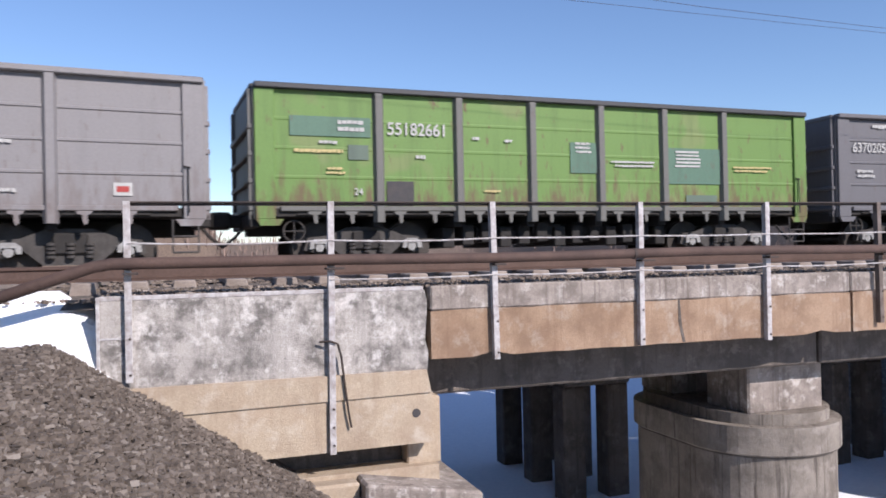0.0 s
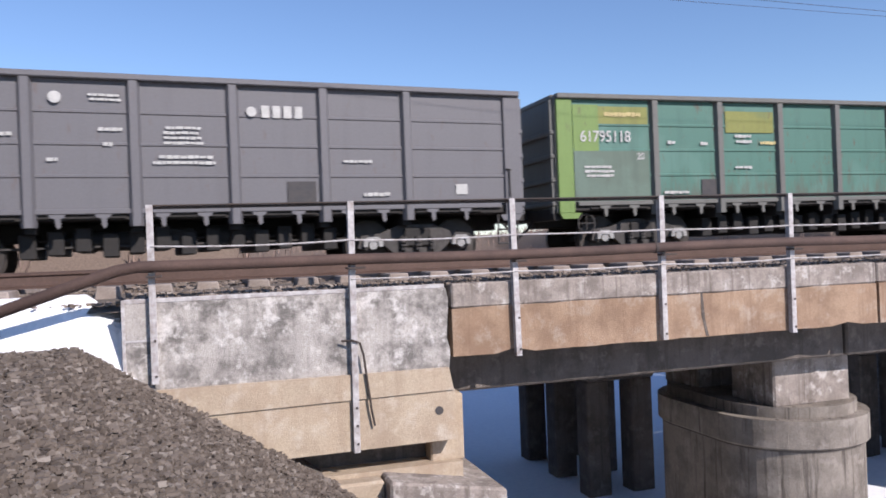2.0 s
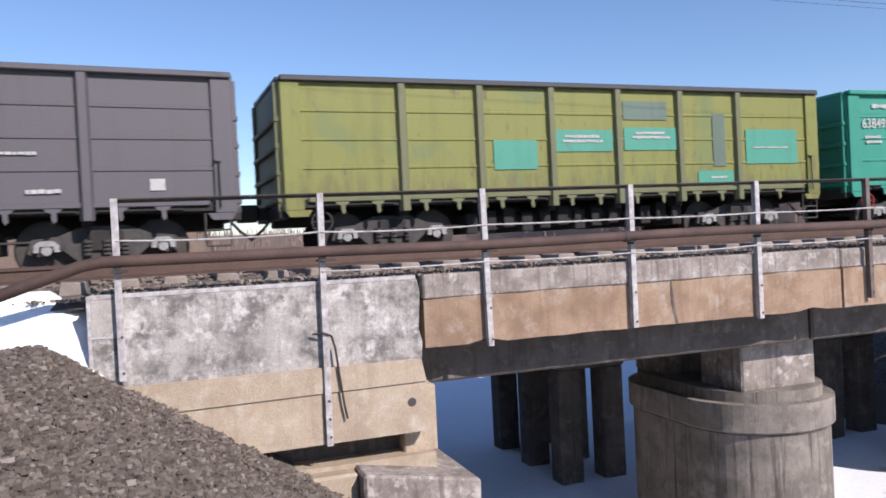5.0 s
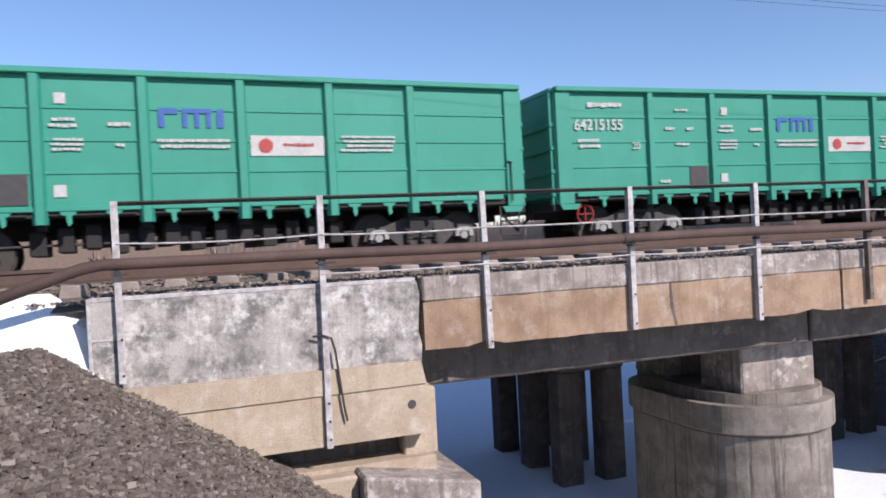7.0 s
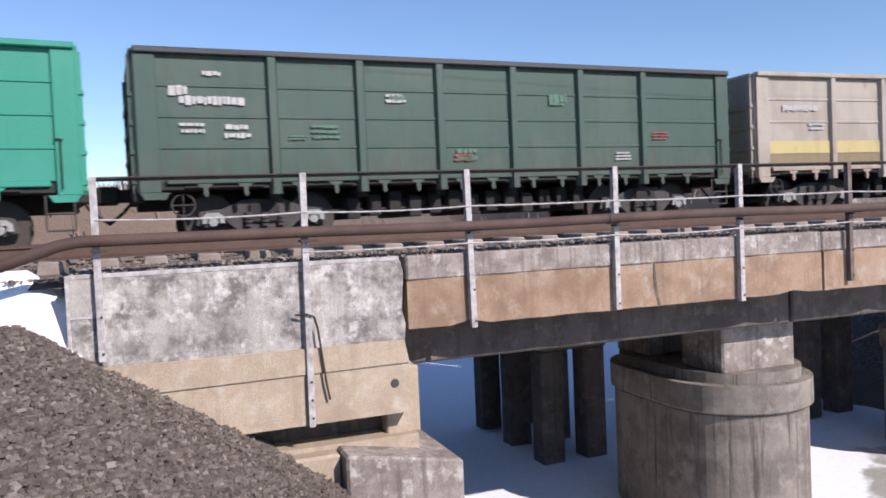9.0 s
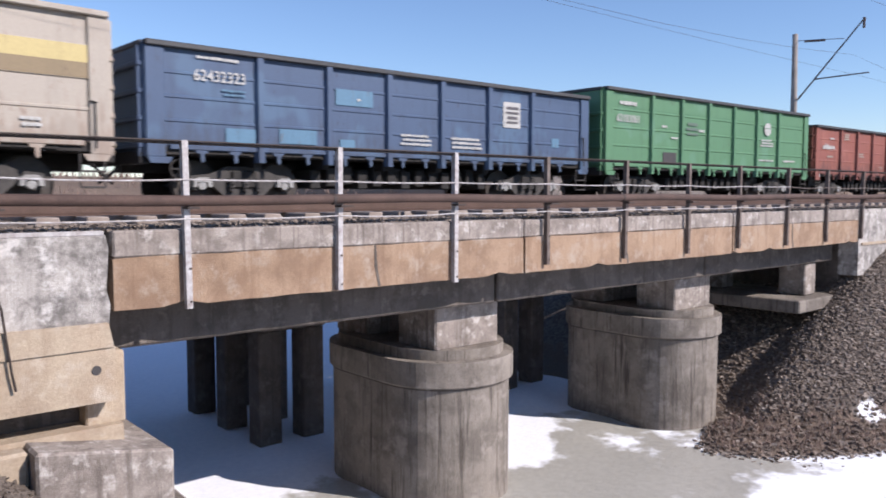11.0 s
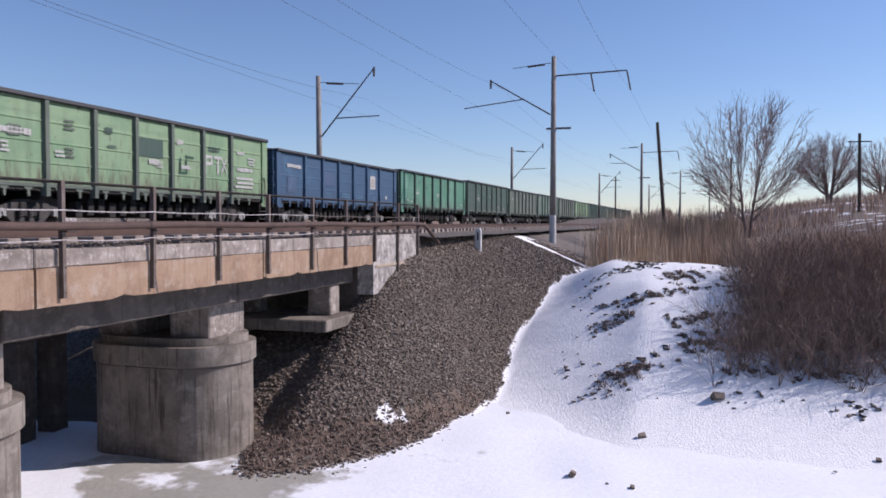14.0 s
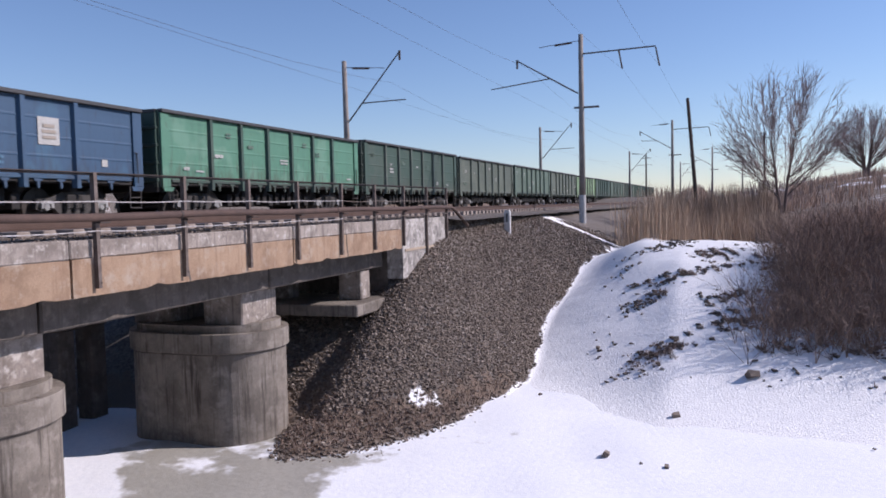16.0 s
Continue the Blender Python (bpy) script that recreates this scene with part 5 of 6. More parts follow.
def build_mast(x, y, z1, toward, label, feeder=False, lean=0.0, white=False, strain=True):
    """An overhead-line mast; its bracket reaches over the track, toward = +1 or -1 along y."""
    z0 = float(ground_z(x, y)) - 0.3
    m = empty("catenary_mast")
    tagged(m, label, "mast", "overhead line masts")
    top = mast_top(x, y, z0, z1, lean)
    at = lambda z: Vector((x + lean * (z - z0), y, z))
    bm = bmesh.new()
    tube(bm, at(z0), top, 0.19, 0.13, 12)
    part("shaft", bm, M["mast"], m, smooth=True)
    if white:
        bm = bmesh.new()
        tube(bm, at(z0), at(z0 + 1.9), 0.2, 0.195, 12)
        part("whitewash_band", bm, M["mastwhite"], m, "whitewashed foot")
    s = toward
    foot, tip = at(z1 - 3.3) + Vector((0, s * 0.18, 0)), at(z1 - 1.2) + Vector((0, s * 3.7, 0)) if toward > 0 else at(z1 + 0.25) + Vector((0, s * 3.3, 0))
    bm = bmesh.new()
    tube(bm, foot, tip, 0.045, 0.035, 8)
    part("bracket", bm, M["galv"], m, "dark slanting bracket tube")
    bm = bmesh.new()
    tube(bm, tip + Vector((0, 0, 0.05)), tip + Vector((0, 0, -0.45)), 0.075, 0.06, 8)
    part("insulator", bm, M["glassins"], m)
    bm = bmesh.new()
    tube(bm, at(z1 - 0.35) + Vector((0, s * 0.1, 0)), at(z1 - 0.55) + Vector((0, s * 2.4, 0)), 0.018, 0.018, 6)
    part("stay_rod", bm, M["galv"], m)
    bm = bmesh.new()
    tube(bm, at(z1 - 0.42) + Vector((0, s * 0.5, 0)), at(z1 - 0.5) + Vector((0, s * 1.5, 0)), 0.06, 0.06, 8)
    part("insulator", bm, M["glassins"], m)
    bm = bmesh.new()
    tube(bm, at(z1 - 2.35) + Vector((0, s * (1.75 if toward > 0 else 1.0), 0)), at(z1 - 2.75) + Vector((0, s * 5.3, 0)) if white else at(z1 - 2.3) + Vector((0, s * 3.6, 0)), 0.035, 0.03, 8)
    part("registration_arm", bm, M["galv"], m)
    if feeder:
        bm = bmesh.new()
        tube(bm, at(z1 - 1.1) + Vector((0, -s * 0.1, 0)), at(z1 - 1.0) + Vector((0, -s * 4.1, 0)), 0.045, 0.04, 8)
        part("feeder_arm", bm, M["galv"], m)
        for d in (2.1, 4.1):
            bm = bmesh.new()
            tube(bm, at(z1 - 1.05) + Vector((0, -s * d, 0)), at(z1 - 2.1) + Vector((0, -s * (d + 0.2), 0)), 0.045, 0.045, 8)
            part("insulator", bm, M["glassins"], m)
        bm = bmesh.new()
        tube(bm, at(z1 - 4.1) + Vector((0, s * 0.4, 0)), at(z1 - 4.1) + Vector((0, -s * 1.0, 0)), 0.06, 0.06, 8)
        part("cross_arm", bm, M["galv"], m)
    return m


NEAR_MASTS = [(45.9, 6.8, 9.9), (98, 4.6, 9.9), (150, 0.5, 9.9), (205, -6, 9.9)]
FAR_MASTS = [(40.5, 18.9, 8.45), (83, 17.2, 8.4), (133, 13.2, 8.6), (185, 7.5, 9.0)]
for k, (x, y, z) in enumerate(NEAR_MASTS):
    build_mast(x, y, z, 1, "tall concrete overhead-line mast with bracket arms and whitewashed foot" if k == 0 else "tall concrete overhead-line mast with bracket arm", True, 0.0, k == 0)
for k, (x, y, z) in enumerate(FAR_MASTS):
    build_mast(x, y, z, -1, "slightly leaning concrete overhead-line mast behind the train" if k == 0 else "concrete overhead-line mast behind the train", False, -0.02 if k == 0 else 0.0)


def build_wire(points, radius, label, sag=0.0):
    pts = []
    for a, b in zip(points, points[1:]):
        for i in range(8):
            u = i / 8
            p = Vector(a).lerp(Vector(b), u)
            pts.append((p.x, p.y, p.z - sag * 4 * u * (1 - u)))
    pts.append(points[-1])
    bm = bmesh.new()
    hose(bm, pts, radius, 4)
    ob = part("overhead_wire", bm, M["wire"])
    tagged(ob, label, "wire", "overhead wires")


near_line = [(-8, AXIS)] + [(x, near_y(x)) for x, _, _ in NEAR_MASTS]
far_line = [(-4, line_y(-4))] + [(x, line_y(x)) for x, _, _ in FAR_MASTS]
build_wire([(x, y - 0.2, 8.3) for x, y in near_line], 0.006, "thin dark messenger wire over the near track", 1.0)
build_wire([(x, y, 6.6) for x, y in near_line], 0.005, "thin dark contact wire over the near track", 0.1)
build_wire([(x, y + 0.2, 7.1) for x, y in far_line], 0.006, "thin dark messenger wire over the far track", 0.9)
build_wire([(x, y, 6.1) for x, y in far_line], 0.005, "thin dark contact wire over the far track", 0.1)
build_wire([(-8, 2.6, 7.6)] + [(x, y - 4.3, 7.8) for x, y, _ in NEAR_MASTS], 0.005, "thin dark feeder wire beside the line", 0.9)
build_wire([(-8, 4.6, 7.7)] + [(x, y - 2.3, 7.8) for x, y, _ in NEAR_MASTS], 0.005, "thin dark feeder wire beside the line", 1.0)


def build_wood_pole(x, y, top, lean_x, lean_y, arm, label):
    z0 = float(ground_z(x, y)) - 0.3
    pole = empty("utility_pole")
    tagged(pole, label, "pole", "utility poles")
    bm = bmesh.new()
    head = Vector((x + lean_x, y + lean_y, top))
    tube(bm, (x, y, z0), head, 0.16, 0.12, 8)
    part("shaft", bm, M["wood"], pole)
    if arm:
        bm = bmesh.new()
        c = head - Vector((0, 0, 0.7))
        box(bm, c.x - 0.05, c.x + 0.05, c.y - 0.9, c.y + 0.9, c.z - 0.05, c.z + 0.05, 0.01)
        part("crossarm", bm, M["wood"], pole)


build_wood_pole(63.6, 0.9, 8.1, -0.2, 0.75, False, "dark leaning wooden pole among the reeds")
build_wood_pole(75, -14.6, 8.0, 0, 0.1, True, "weathered wooden pole with a crossarm in the field")
build_wood_pole(47.5, -15.2, 5.1, 0, 0.15, True, "weathered wooden pole with a crossarm beside the thicket")
build_wood_pole(118, -6.5, 9.5, 0, 0, True, "distant thin wooden pole in the field")
build_wood_pole(150, 12.0, 9.0, 0, 0, True, "distant thin wooden pole beyond the railway")


# kilometre post by the track
def build_kilometre_post():
    x, y = 32.5, 7.75
    z = float(ground_z(x, y))
    post = empty("kilometre_post")
    tagged(post, "small white concrete trackside marker post", "marker post")
    bm = bmesh.new()
    prism(bm, [(y - 0.13, z - 0.2), (y + 0.13, z - 0.2), (y + 0.13, z + 0.85), (y + 0.08, z + 0.95), (y - 0.08, z + 0.95), (y - 0.13, z + 0.85)], x - 0.09, x + 0.09, "x")
    bmesh.ops.bevel(bm, geom=bm.edges[:], offset=0.015, segments=1, affect="EDGES")
    part("shaft", bm, M["mastwhite"], post)
    bm = bmesh.new()
    box(bm, x - 0.097, x - 0.091, y - 0.035, y + 0.035, z + 0.45, z + 0.8)
    part("stripe", bm, M["patch"], post, "dark worn mark")


build_kilometre_post()


# ---- trees ----
def strip_mesh(name, segments, sides=4):
    """Tapered limbs: rows of two ends and two radii, joined in one mesh."""
    seg = np.array(segments)
    a, b, ra, rb = seg[:, 0:3], seg[:, 3:6], seg[:, 6], seg[:, 7]
    d = b - a
    d /= np.linalg.norm(d, axis=1, keepdims=True) + 1e-9
    ref = np.where(np.abs(d[:, 2:3]) > 0.9, [[1.0, 0, 0]], [[0, 0, 1.0]])
    u = np.cross(d, ref)
    u /= np.linalg.norm(u, axis=1, keepdims=True)
    v = np.cross(d, u)
    n = len(seg)
    ang = np.arange(sides) * 2 * np.pi / sides
    ring = np.cos(ang)[None, :, None] * u[:, None] + np.sin(ang)[None, :, None] * v[:, None]
    va = a[:, None] + ring * ra[:, None, None]
    vb = b[:, None] + ring * rb[:, None, None]
    verts = np.concatenate([va, vb], 1).reshape(-1, 3)
    base = np.arange(n)[:, None] * 2 * sides
    k = np.arange(sides)
    faces = np.stack([base + k, base + (k + 1) % sides, base + sides + (k + 1) % sides, base + sides + k], -1).reshape(-1, 4)
    me = bpy.data.meshes.new(name)
    me.from_pydata(verts.tolist(), [], faces.tolist())
    return me


def build_fan_tree(x, y, height, spread, seed, label, stems, limbs, low=0.30, thick=0.17):
    """A bare tree whose straight limbs fan out from a low fork to a rounded crown."""
    rng = np.random.RandomState(seed)
    z = float(ground_z(x, y)) - 0.2
    base = np.array([x, y, z])
    centre = base + [0, 0, height * (low + (1 - low) * 0.42)]
    trunk, limb, twig = [], [], []
    lanes = []
    for k in range(stems):
        side = np.array([0.25 * rng.normal(), (k - (stems - 1) / 2) / max(1, stems - 1) * 2, 0])
        p, lane = base + side * 0.12, []
        for i in range(8):
            q = base + side * (0.12 + spread * 0.075 * ((i + 1) / 8) ** 1.3) + [0.02 * rng.normal(), 0.03 * rng.normal(), height * 0.55 * (i + 1) / 8]
            r0, r1 = thick * (1 - 0.1 * i), thick * (1 - 0.1 * (i + 1))
            trunk.append([*p, *q, r0, r1])
            lane.append((q, r1))
            p = q
        lanes.append(lane)
    for k in range(limbs):
        a, up = rng.uniform(0, 6.283), rng.uniform(-0.55, 1.0)
        flat = math.sqrt(max(0.0, 1 - up * up))
        tip = centre + np.array([math.cos(a) * flat * spread / 2, math.sin(a) * flat * spread / 2, up * height * (1 - low) * (0.58 if up > 0 else 0.42)]) * rng.uniform(0.86, 1.04)
        lane = min(lanes, key=lambda l: abs(l[-1][0][1] - tip[1]) + 0.5 * rng.rand())
        i = int(np.clip((up + 0.55) / 1.55 * 5 + rng.uniform(0.3, 2.0), 1, 7))
        root, r = lane[i]
        bow = (root + tip) / 2 + np.array([0, 0, -0.05 * height * (1 - abs(up))]) + rng.normal(0, 0.12, 3)
        n, p = 6, root
        pts = []
        for j in range(1, n + 1):
            u = j / n
            q = root * (1 - u) ** 2 + bow * 2 * u * (1 - u) + tip * u * u + rng.normal(0, 0.035, 3)
            w0, w1 = r * 0.25 * (1 - 0.8 * (j - 1) / n), r * 0.25 * (1 - 0.8 * j / n)
            limb.append([*p, *q, w0, w1])
            pts.append((p, q))
            p = q
        for j, (p, q) in enumerate(pts):
            for _ in range(4 if j > 1 else 0):
                d = (q - p) / np.linalg.norm(q - p) + rng.normal(0, 0.36, 3) + [0, 0, 0.15]
                d /= np.linalg.norm(d)
                f = p + (q - p) * rng.rand()
                l = height * rng.uniform(0.07, 0.15)
                g = f + d * l * 0.6
                twig.append([*f, *g, 0.016, 0.011])
                for _ in range(3):
                    e = d + rng.normal(0, 0.32, 3) + [0, 0, 0.12]
                    twig.append([*g, *(g + e / np.linalg.norm(e) * l * rng.uniform(0.4, 0.8)), 0.010, 0.004])
    tree = empty("tree")
    tagged(tree, label, "tree", "bare trees")
    part_mesh("trunk", strip_mesh("trunk", trunk, 8), M["bark"], tree, smooth=True)
    tagged(part_mesh("branch", strip_mesh("branch", limb, 5), M["bark"], tree), kind="stuff")
    tagged(part_mesh("crown", strip_mesh("crown", twig, 3), M["twig"], tree, "fine leafless reddish twigs"), kind="stuff")


build_fan_tree(60.0, -4.7, 9.7, 8.6, 11, "bare spreading willow with forked trunk in dry grass", 2, 72, 0.28, 0.14)
build_fan_tree(109, -17.6, 8.4, 8.4, 12, "bare round-crowned tree on the far field", 2, 110, 0.36, 0.30)
build_fan_tree(118, -25.5, 8.0, 8.4, 13, "bare round-crowned tree on the far field", 2, 90, 0.25, 0.28)
build_fan_tree(134, -32.0, 7.5, 8.0, 14, "bare round-crowned tree on the far field", 2, 80, 0.25, 0.28)


# ---- dry grass, reeds and thicket ----
def straw_material(name, low, high):
    m, nt, b = start(name, 0.85)
    geo = nt.nodes.new("ShaderNodeNewGeometry")
    nt.links.new(ramp(nt, geo.outputs["Random Per Island"], [(0.0, low), (0.6, tuple((a + c) / 2 for a, c in zip(low, high))), (1.0, high)]), b.inputs["Base Color"])
    return m


def blades(name, px, py, height, width, bend, rng):
    n = len(px)
    pz = ground_z(px, py) - 0.03
    base = np.stack([px, py, pz], 1)
    h = height * rng.uniform(0.55, 1.15, n)
    a = rng.uniform(0, 6.283, n)
    lean = np.stack([np.cos(a), np.sin(a), 0 * a], 1) * (bend * h * rng.uniform(0.1, 1.0, n))[:, None]
    b = rng.uniform(0, 6.283, n)
    side = np.stack([np.cos(b), np.sin(b), 0 * b], 1) * (width * rng.uniform(0.6, 1.3, n))[:, None]
    up = np.array([0, 0, 1.0])
    mid = base + up * (h * 0.55)[:, None] + lean * 0.35
    tip = base + up * h[:, None] + lean
    verts = np.stack([base - side, base + side, mid - side * 0.8, mid + side * 0.8, tip], 1).reshape(-1, 3)
    k = np.arange(n)[:, None] * 5
    faces = np.concatenate([k + [0, 1, 3], k + [0, 3, 2], k + [2, 3, 4]], 0)
    me = bpy.data.meshes.new(name)
    me.from_pydata(verts.tolist(), [], faces.tolist())
    return me


def scatter(rng, n, x0, x1, y0, y1, keep):
    px, py = rng.uniform(x0, x1, n), rng.uniform(y0, y1, n)
    k = keep(px, py) > rng.uniform(0, 1, n)
    return px[k], py[k]


def build_vegetation():
    rng = np.random.RandomState(21)
    reed = straw_material("dry_reed", (0.26, 0.175, 0.12), (0.54, 0.41, 0.29))
    rust = straw_material("rusty_grass", (0.29, 0.185, 0.13), (0.66, 0.46, 0.34))
    stem = straw_material("dark_stems", (0.12, 0.083, 0.068), (0.34, 0.24, 0.19))
    px, py = scatter(rng, 20000, 35, 66, -4, 4.6, lambda x, y: smooth(-0.4, 0.4, waves(x, y, 5, 31)) * smooth(36, 40, x) * smooth(4.6, 3.2, y))
    tagged(part_mesh("reeds", blades("reeds", px, py, 2.5, 0.014, 0.22, rng), reed), "tall dry straw-coloured reeds in the ditch", "reeds", kind="stuff")
    px, py = scatter(rng, 150000, 21, 50, -24, 0.5, lambda x, y: smooth(-1.0, 0.6, waves(x, y, 4, 32) + 0.8 * smooth(-4, -9, y)) * smooth(23.2, 29.0, x + 0.8 * waves(x, y, 2.0, 43)) * smooth(0.6, -2.4, y + 1.3 + 0.2 * (x - 24) + 0.5 * waves(x, y, 2.5, 42)))
    tagged(part_mesh("dry_grass", blades("dry_grass", px, py, 1.35, 0.009, 1.15, rng), rust), "tall rust-brown dry grass thicket", "dry grass", kind="stuff")
    px, py = scatter(rng, 26000, 50, 160, -60, 4.5, lambda x, y: smooth(-0.5, 0.4, waves(x, y, 14, 33)))
    tagged(part_mesh("field_grass", blades("field_grass", px, py, 1.3, 0.03, 0.4, rng), rust), "dry brown grass over the far field", "dry grass", kind="stuff")
    px, py = scatter(rng, 40000, 21.0, 31, -4.5, 2.5, lambda x, y: smooth(0.45, 0.9, 0.7 * waves(x, y, 3.0, 5) + 0.6 * waves(x, y, 0.9, 6)) * smooth(21.5, 23, x) * smooth(2.3, 1.0, y))
    tagged(part_mesh("grass_tufts", blades("grass_tufts", px, py, 0.16, 0.010, 1.0, rng), stem), "dark dead grass tufts poking through the snow", "grass tufts", kind="stuff")
    px, py = scatter(rng, 30000, -70, 4, 23.0, 45, lambda x, y: smooth(-0.3, 0.5, waves(x, y, 7, 34)))
    qx, qy = scatter(rng, 34000, 4, 90, 23, 78, lambda x, y: smooth(-0.3, 0.5, waves(x, y, 7, 35)) * smooth(ICE + 1, 0, ground_z(x, y)))
    tagged(part_mesh("bank_grass", blades("bank_grass", np.r_[px, qx], np.r_[py, qy], 0.7, 0.03, 0.7, rng), stem), "dry brown grass behind the railway", "dry grass", kind="stuff")
    px, py = scatter(rng, 60000, 13.5, 42, 2.0, 8.6, lambda x, y: cover_of(x, y, ground_z(x, y))[1] * smooth(ICE - 0.1, ICE + 0.1, ground_z(x, y)) * smooth(1.0, 1.6, cone_z(x, y) + 6.4))
    tagged(part_mesh("slope_grass", blades("slope_grass", px, py, 0.17, 0.009, 1.0, rng), stem), "flattened brown grass on the gravel slope and at its foot", "dry grass", kind="stuff")
    px, py = scatter(rng, 9000, 240, 620, -190, 120, lambda x, y: smooth(0.0, 0.7, waves(x, y, 60, 37)))
    tagged(part_mesh("far_woods", blades("far_woods", px, py, 5.0, 0.16, 0.5, rng), M["twig"]), "bare hazy brown woods on the horizon", "woods", kind="stuff")
    # thicket of thin stems
    segs = []
    bx, by = scatter(rng, 6000, 21.5, 34, -16, 0.2, lambda x, y: smooth(22.2, 24.2, x + 0.5 * waves(x, y, 1.5, 38)) * smooth(0.3, -0.9, y + 1.2 + 0.2 * (x - 24) + 0.4 * waves(x, y, 1.8, 39)) * smooth(34, 28, x) * smooth(-1.2, 0.1, waves(x, y, 1.2, 40)))
    bz = ground_z(bx, by)
    for x, y, z in zip(bx, by, bz):
        for _ in range(5):
            p, d = np.array([x, y, z - 0.05]), np.array([rng.normal(0, 0.45), rng.normal(0, 0.45), 1.0])
            l, r = rng.uniform(0.7, 1.9), rng.uniform(0.006, 0.013)
            for i in range(4):
                d = d / np.linalg.norm(d) + rng.normal(0, 0.22, 3)
                q = p + d / np.linalg.norm(d) * l / 4
                segs.append([*p, *q, r * (1 - 0.2 * i), r * (0.8 - 0.2 * i)])
                if i > 0:
                    e = d / np.linalg.norm(d) + rng.normal(0, 0.6, 3)
                    segs.append([*q, *(q + e / np.linalg.norm(e) * l * 0.3), r * 0.5, r * 0.2])
                p = q
    tagged(part_mesh("thicket", strip_mesh("thicket", segs, 3), stem), "tangled dark brown thicket of bare stems in snow", "thicket", kind="stuff")


build_vegetation()


# ---- loose stones ----
def stones_mesh(name, px, py, pz, size, rng, flat=0.7, material="stone"):
    n = len(px)
    corners = np.array([[sx, sy, sz] for sx in (-1, 1) for sy in (-1, 1) for sz in (-1, 1)], float)
    c = corners[None] * (1 + rng.uniform(-0.45, 0.25, (n, 8, 3)))
    c = c * (size * rng.uniform(0.4, 1.3, (n, 1, 1))) * 0.5 * np.stack([np.ones(n), rng.uniform(0.6, 1, n), np.full(n, flat) * rng.uniform(0.6, 1, n)], 1)[:, None]
    a = rng.uniform(0, 6.283, n)
    t = rng.normal(0, 0.5, n)
    ca, sa, ct, st = np.cos(a), np.sin(a), np.cos(t), np.sin(t)
    x, y, z = c[..., 0], c[..., 1] * ct[:, None] - c[..., 2] * st[:, None], c[..., 1] * st[:, None] + c[..., 2] * ct[:, None]
    v = np.stack([x * ca[:, None] - y * sa[:, None] + px[:, None], x * sa[:, None] + y * ca[:, None] + py[:, None], z + pz[:, None]], -1).reshape(-1, 3)
    quads = np.array([[0, 1, 3, 2], [4, 6, 7, 5], [0, 4, 5, 1], [2, 3, 7, 6], [0, 2, 6, 4], [1, 5, 7, 3]])
    faces = (np.arange(n)[:, None, None] * 8 + quads[None]).reshape(-1, 4)
    me = bpy.data.meshes.new(name)
    me.from_pydata(v.tolist(), [], faces.tolist())
    me.materials.append(M[material])
    return me


def stony(x, y):
    """Share of bare stones where dirt and dead grass lie over the gravel."""
    gravel, dirt = cover_of(x, y, ground_z(x, y))
    return gravel * (1 - 0.8 * dirt)


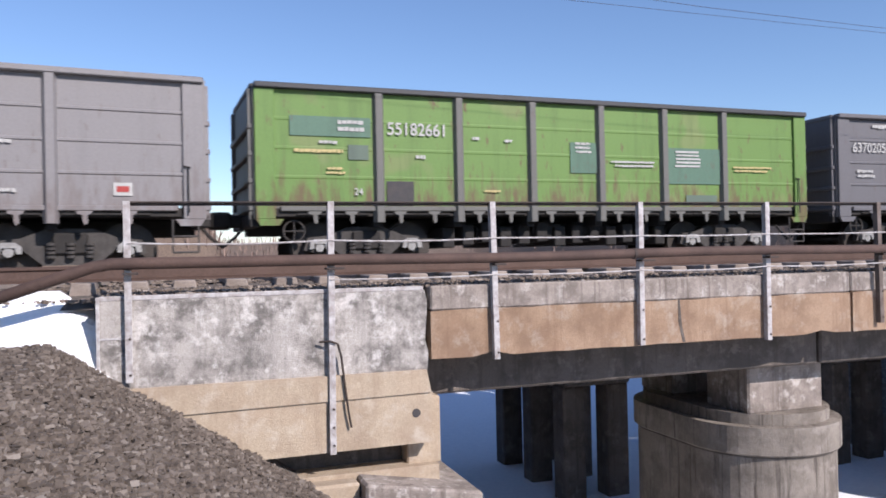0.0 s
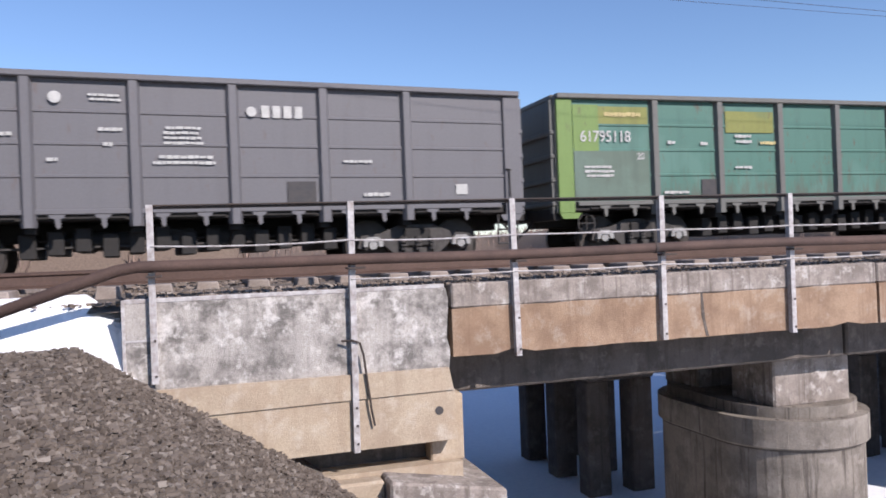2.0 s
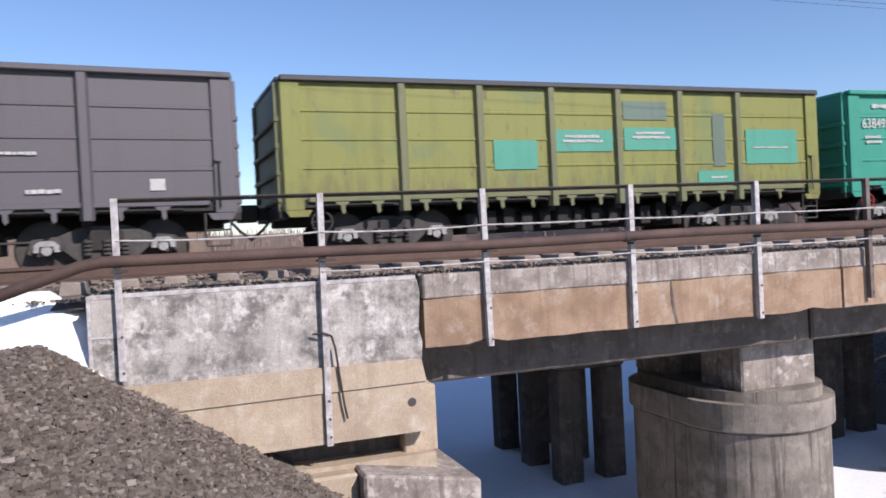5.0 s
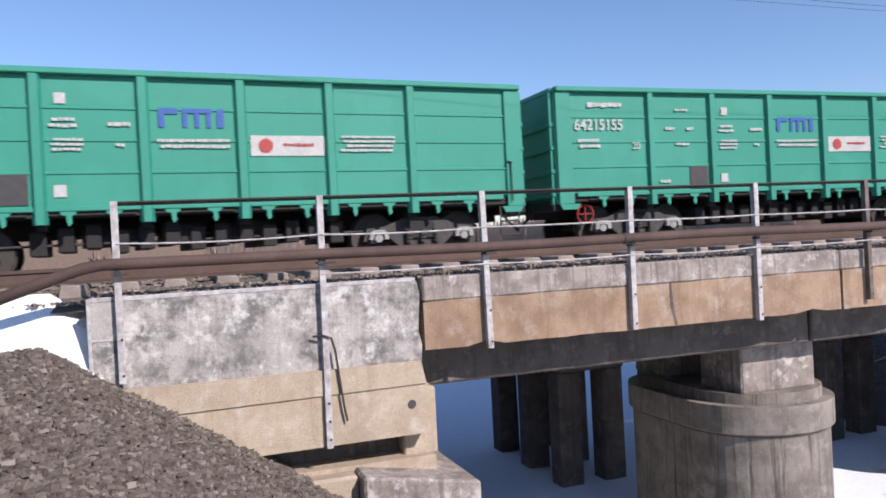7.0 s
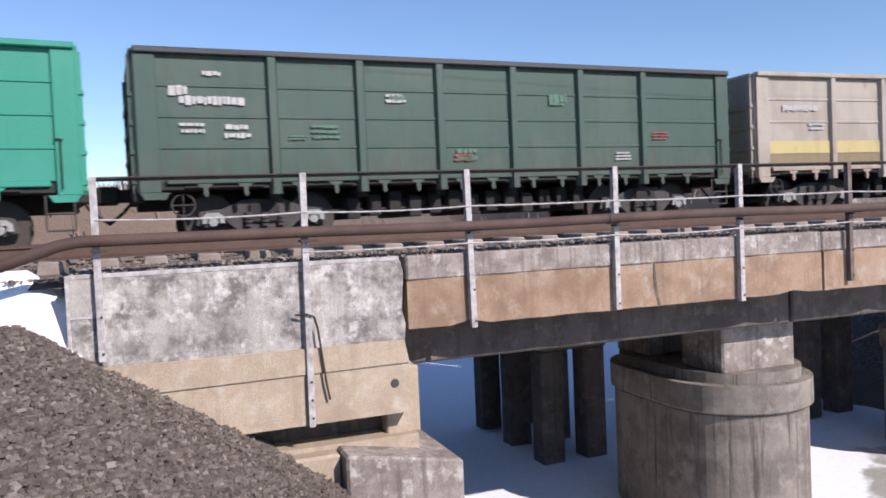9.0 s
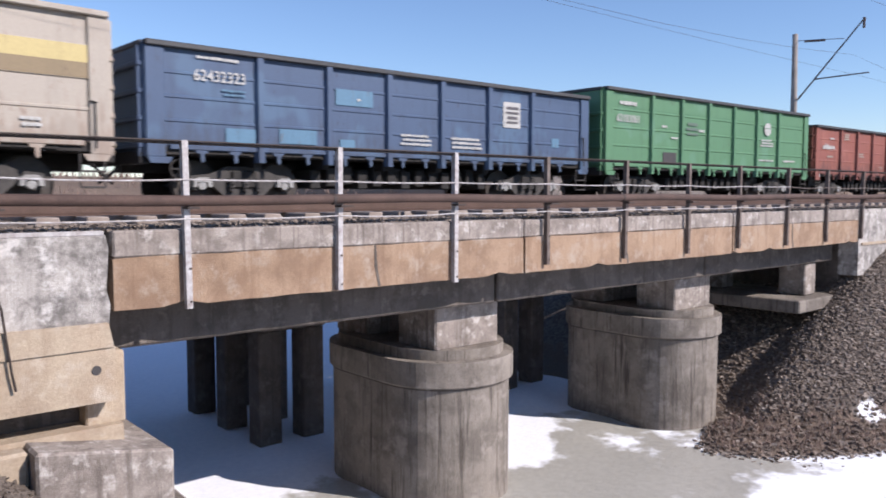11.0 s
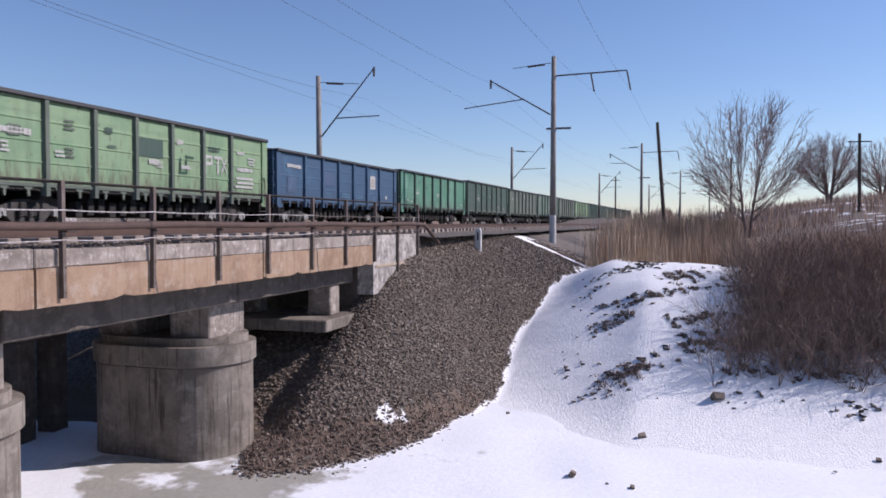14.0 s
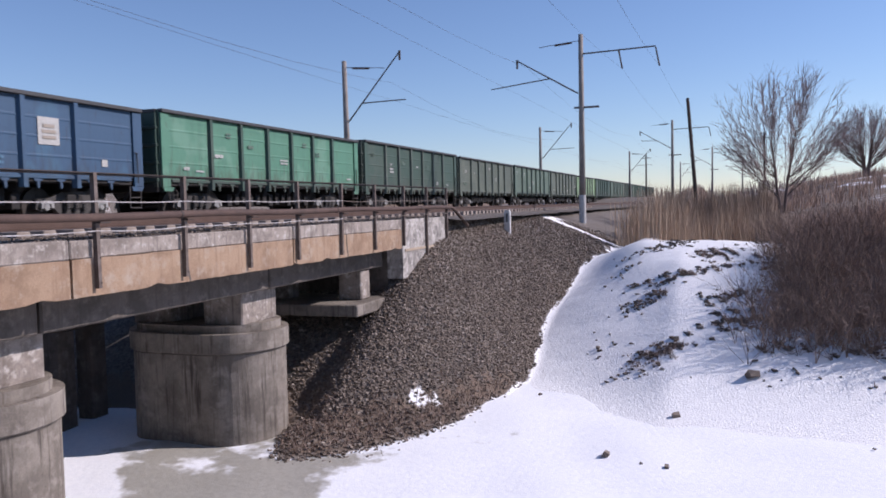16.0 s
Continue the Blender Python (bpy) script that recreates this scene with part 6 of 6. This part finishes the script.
def build_stones():
    rng = np.random.RandomState(8)
    px, py = scatter(rng, 85000, -4.5, 6.0, 0.6, 8.15, lambda x, y: cover_of(x, y, ground_z(x, y))[0])
    tagged(new("gravel_slope", stones_mesh("gravel_slope", px, py, ground_z(px, py) + rng.uniform(-0.012, 0.03, len(px)), 0.058, rng, 0.7, "litter")), "loose grey-brown gravel on the near slope", "gravel", kind="stuff")
    px, py = scatter(rng, 160000, 12, 44, 1.5, 8.8, lambda x, y: stony(x, y) * smooth(46, 28, x))
    qx, qy = scatter(rng, 14000, 13.5, 26, 8.6, 14, lambda x, y: cover_of(x, y, ground_z(x, y))[0] * smooth(ICE, ICE + 0.3, ground_z(x, y)))
    px, py = np.r_[px, qx], np.r_[py, qy]
    tagged(new("gravel_cone", stones_mesh("gravel_cone", px, py, ground_z(px, py) + rng.uniform(-0.02, 0.04, len(px)), 0.072, rng)), "coarse grey crushed stone on the abutment cone", "gravel", kind="stuff")
    px, py = scatter(rng, 26000, -8, 27, 8.52, 11.85, lambda x, y: 1 + 0 * x)
    tagged(new("ballast_stones", stones_mesh("ballast_stones", px, py, NEAR_RAIL - 0.26 - 0.10 * smooth(9.1, 8.85, py), 0.055, rng)), "crushed ballast stones between the sleepers", "gravel", kind="stuff")
    px, py = scatter(rng, 7000, -0.3, 26, 8.36, 8.86, lambda x, y: 0.9 + 0 * x)
    tagged(new("rubble", stones_mesh("rubble", px, py, 0.025 + 0.03 * smooth(8.4, 8.7, py), 0.05, rng)), "loose rubble along the bridge kerb", "gravel", kind="stuff")
    px, py = scatter(rng, 90, 14, 27, -8, 4.5, lambda x, y: smooth(0.1, 0.8, waves(x, y, 4, 41)))
    pz = np.maximum(ground_z(px, py), ICE) + 0.03
    tagged(new("stones_on_snow", stones_mesh("stones_on_snow", px, py, pz, 0.10, rng)), "scattered dark stones and clods on the snow", "stones", kind="stuff")
    px, py = scatter(rng, 9000, 20.5, 33, -5, 3.5, lambda x, y: smooth(0.1, 0.9, 0.7 * waves(x, y, 3.0, 5) + 0.6 * waves(x, y, 0.9, 6)) * smooth(20.5, 24, x) * smooth(3.5, 1.5, y))
    tagged(new("bank_clods", stones_mesh("bank_clods", px, py, ground_z(px, py) + 0.01, 0.11, rng, 0.5, "litter")), "small dark clods and stubble in the snow of the bank", "clods", kind="stuff")
    for x, y, s in ((21.7, -1.35, 0.34), (19.4, 0.4, 0.20), (16.4, 1.6, 0.18)):
        z = max(float(ground_z(x, y)), ICE) + 0.05
        me = stones_mesh("boulder", np.array([x]), np.array([y]), np.array([z]), s, rng)
        tagged(new("boulder", me), "dark rounded stone lying on the snow", "stone", "stones on the snow")


build_stones()


# ---- sleepers, one by one ----
def build_sleepers():
    me = sleeper_mesh()
    x = -9.8
    rng = random.Random(5)
    while x < 62:
        ob = new("sleeper", me)
        ob.parent = near_track
        ob.matrix_basis = pose(x + rng.uniform(-0.02, 0.02), near_y(x) + rng.uniform(-0.03, 0.03), NEAR_RAIL - 0.182, 0, 0, rng.uniform(-0.8, 0.8))
        x += 0.546
    x = -12.0
    while x < 60:
        ob = new("sleeper", me)
        ob.parent = far_track
        ob.matrix_basis = pose(x, line_y(x), FAR_RAIL - 0.182, 0, 0, 0)
        x += 0.546


build_sleepers()

motions()
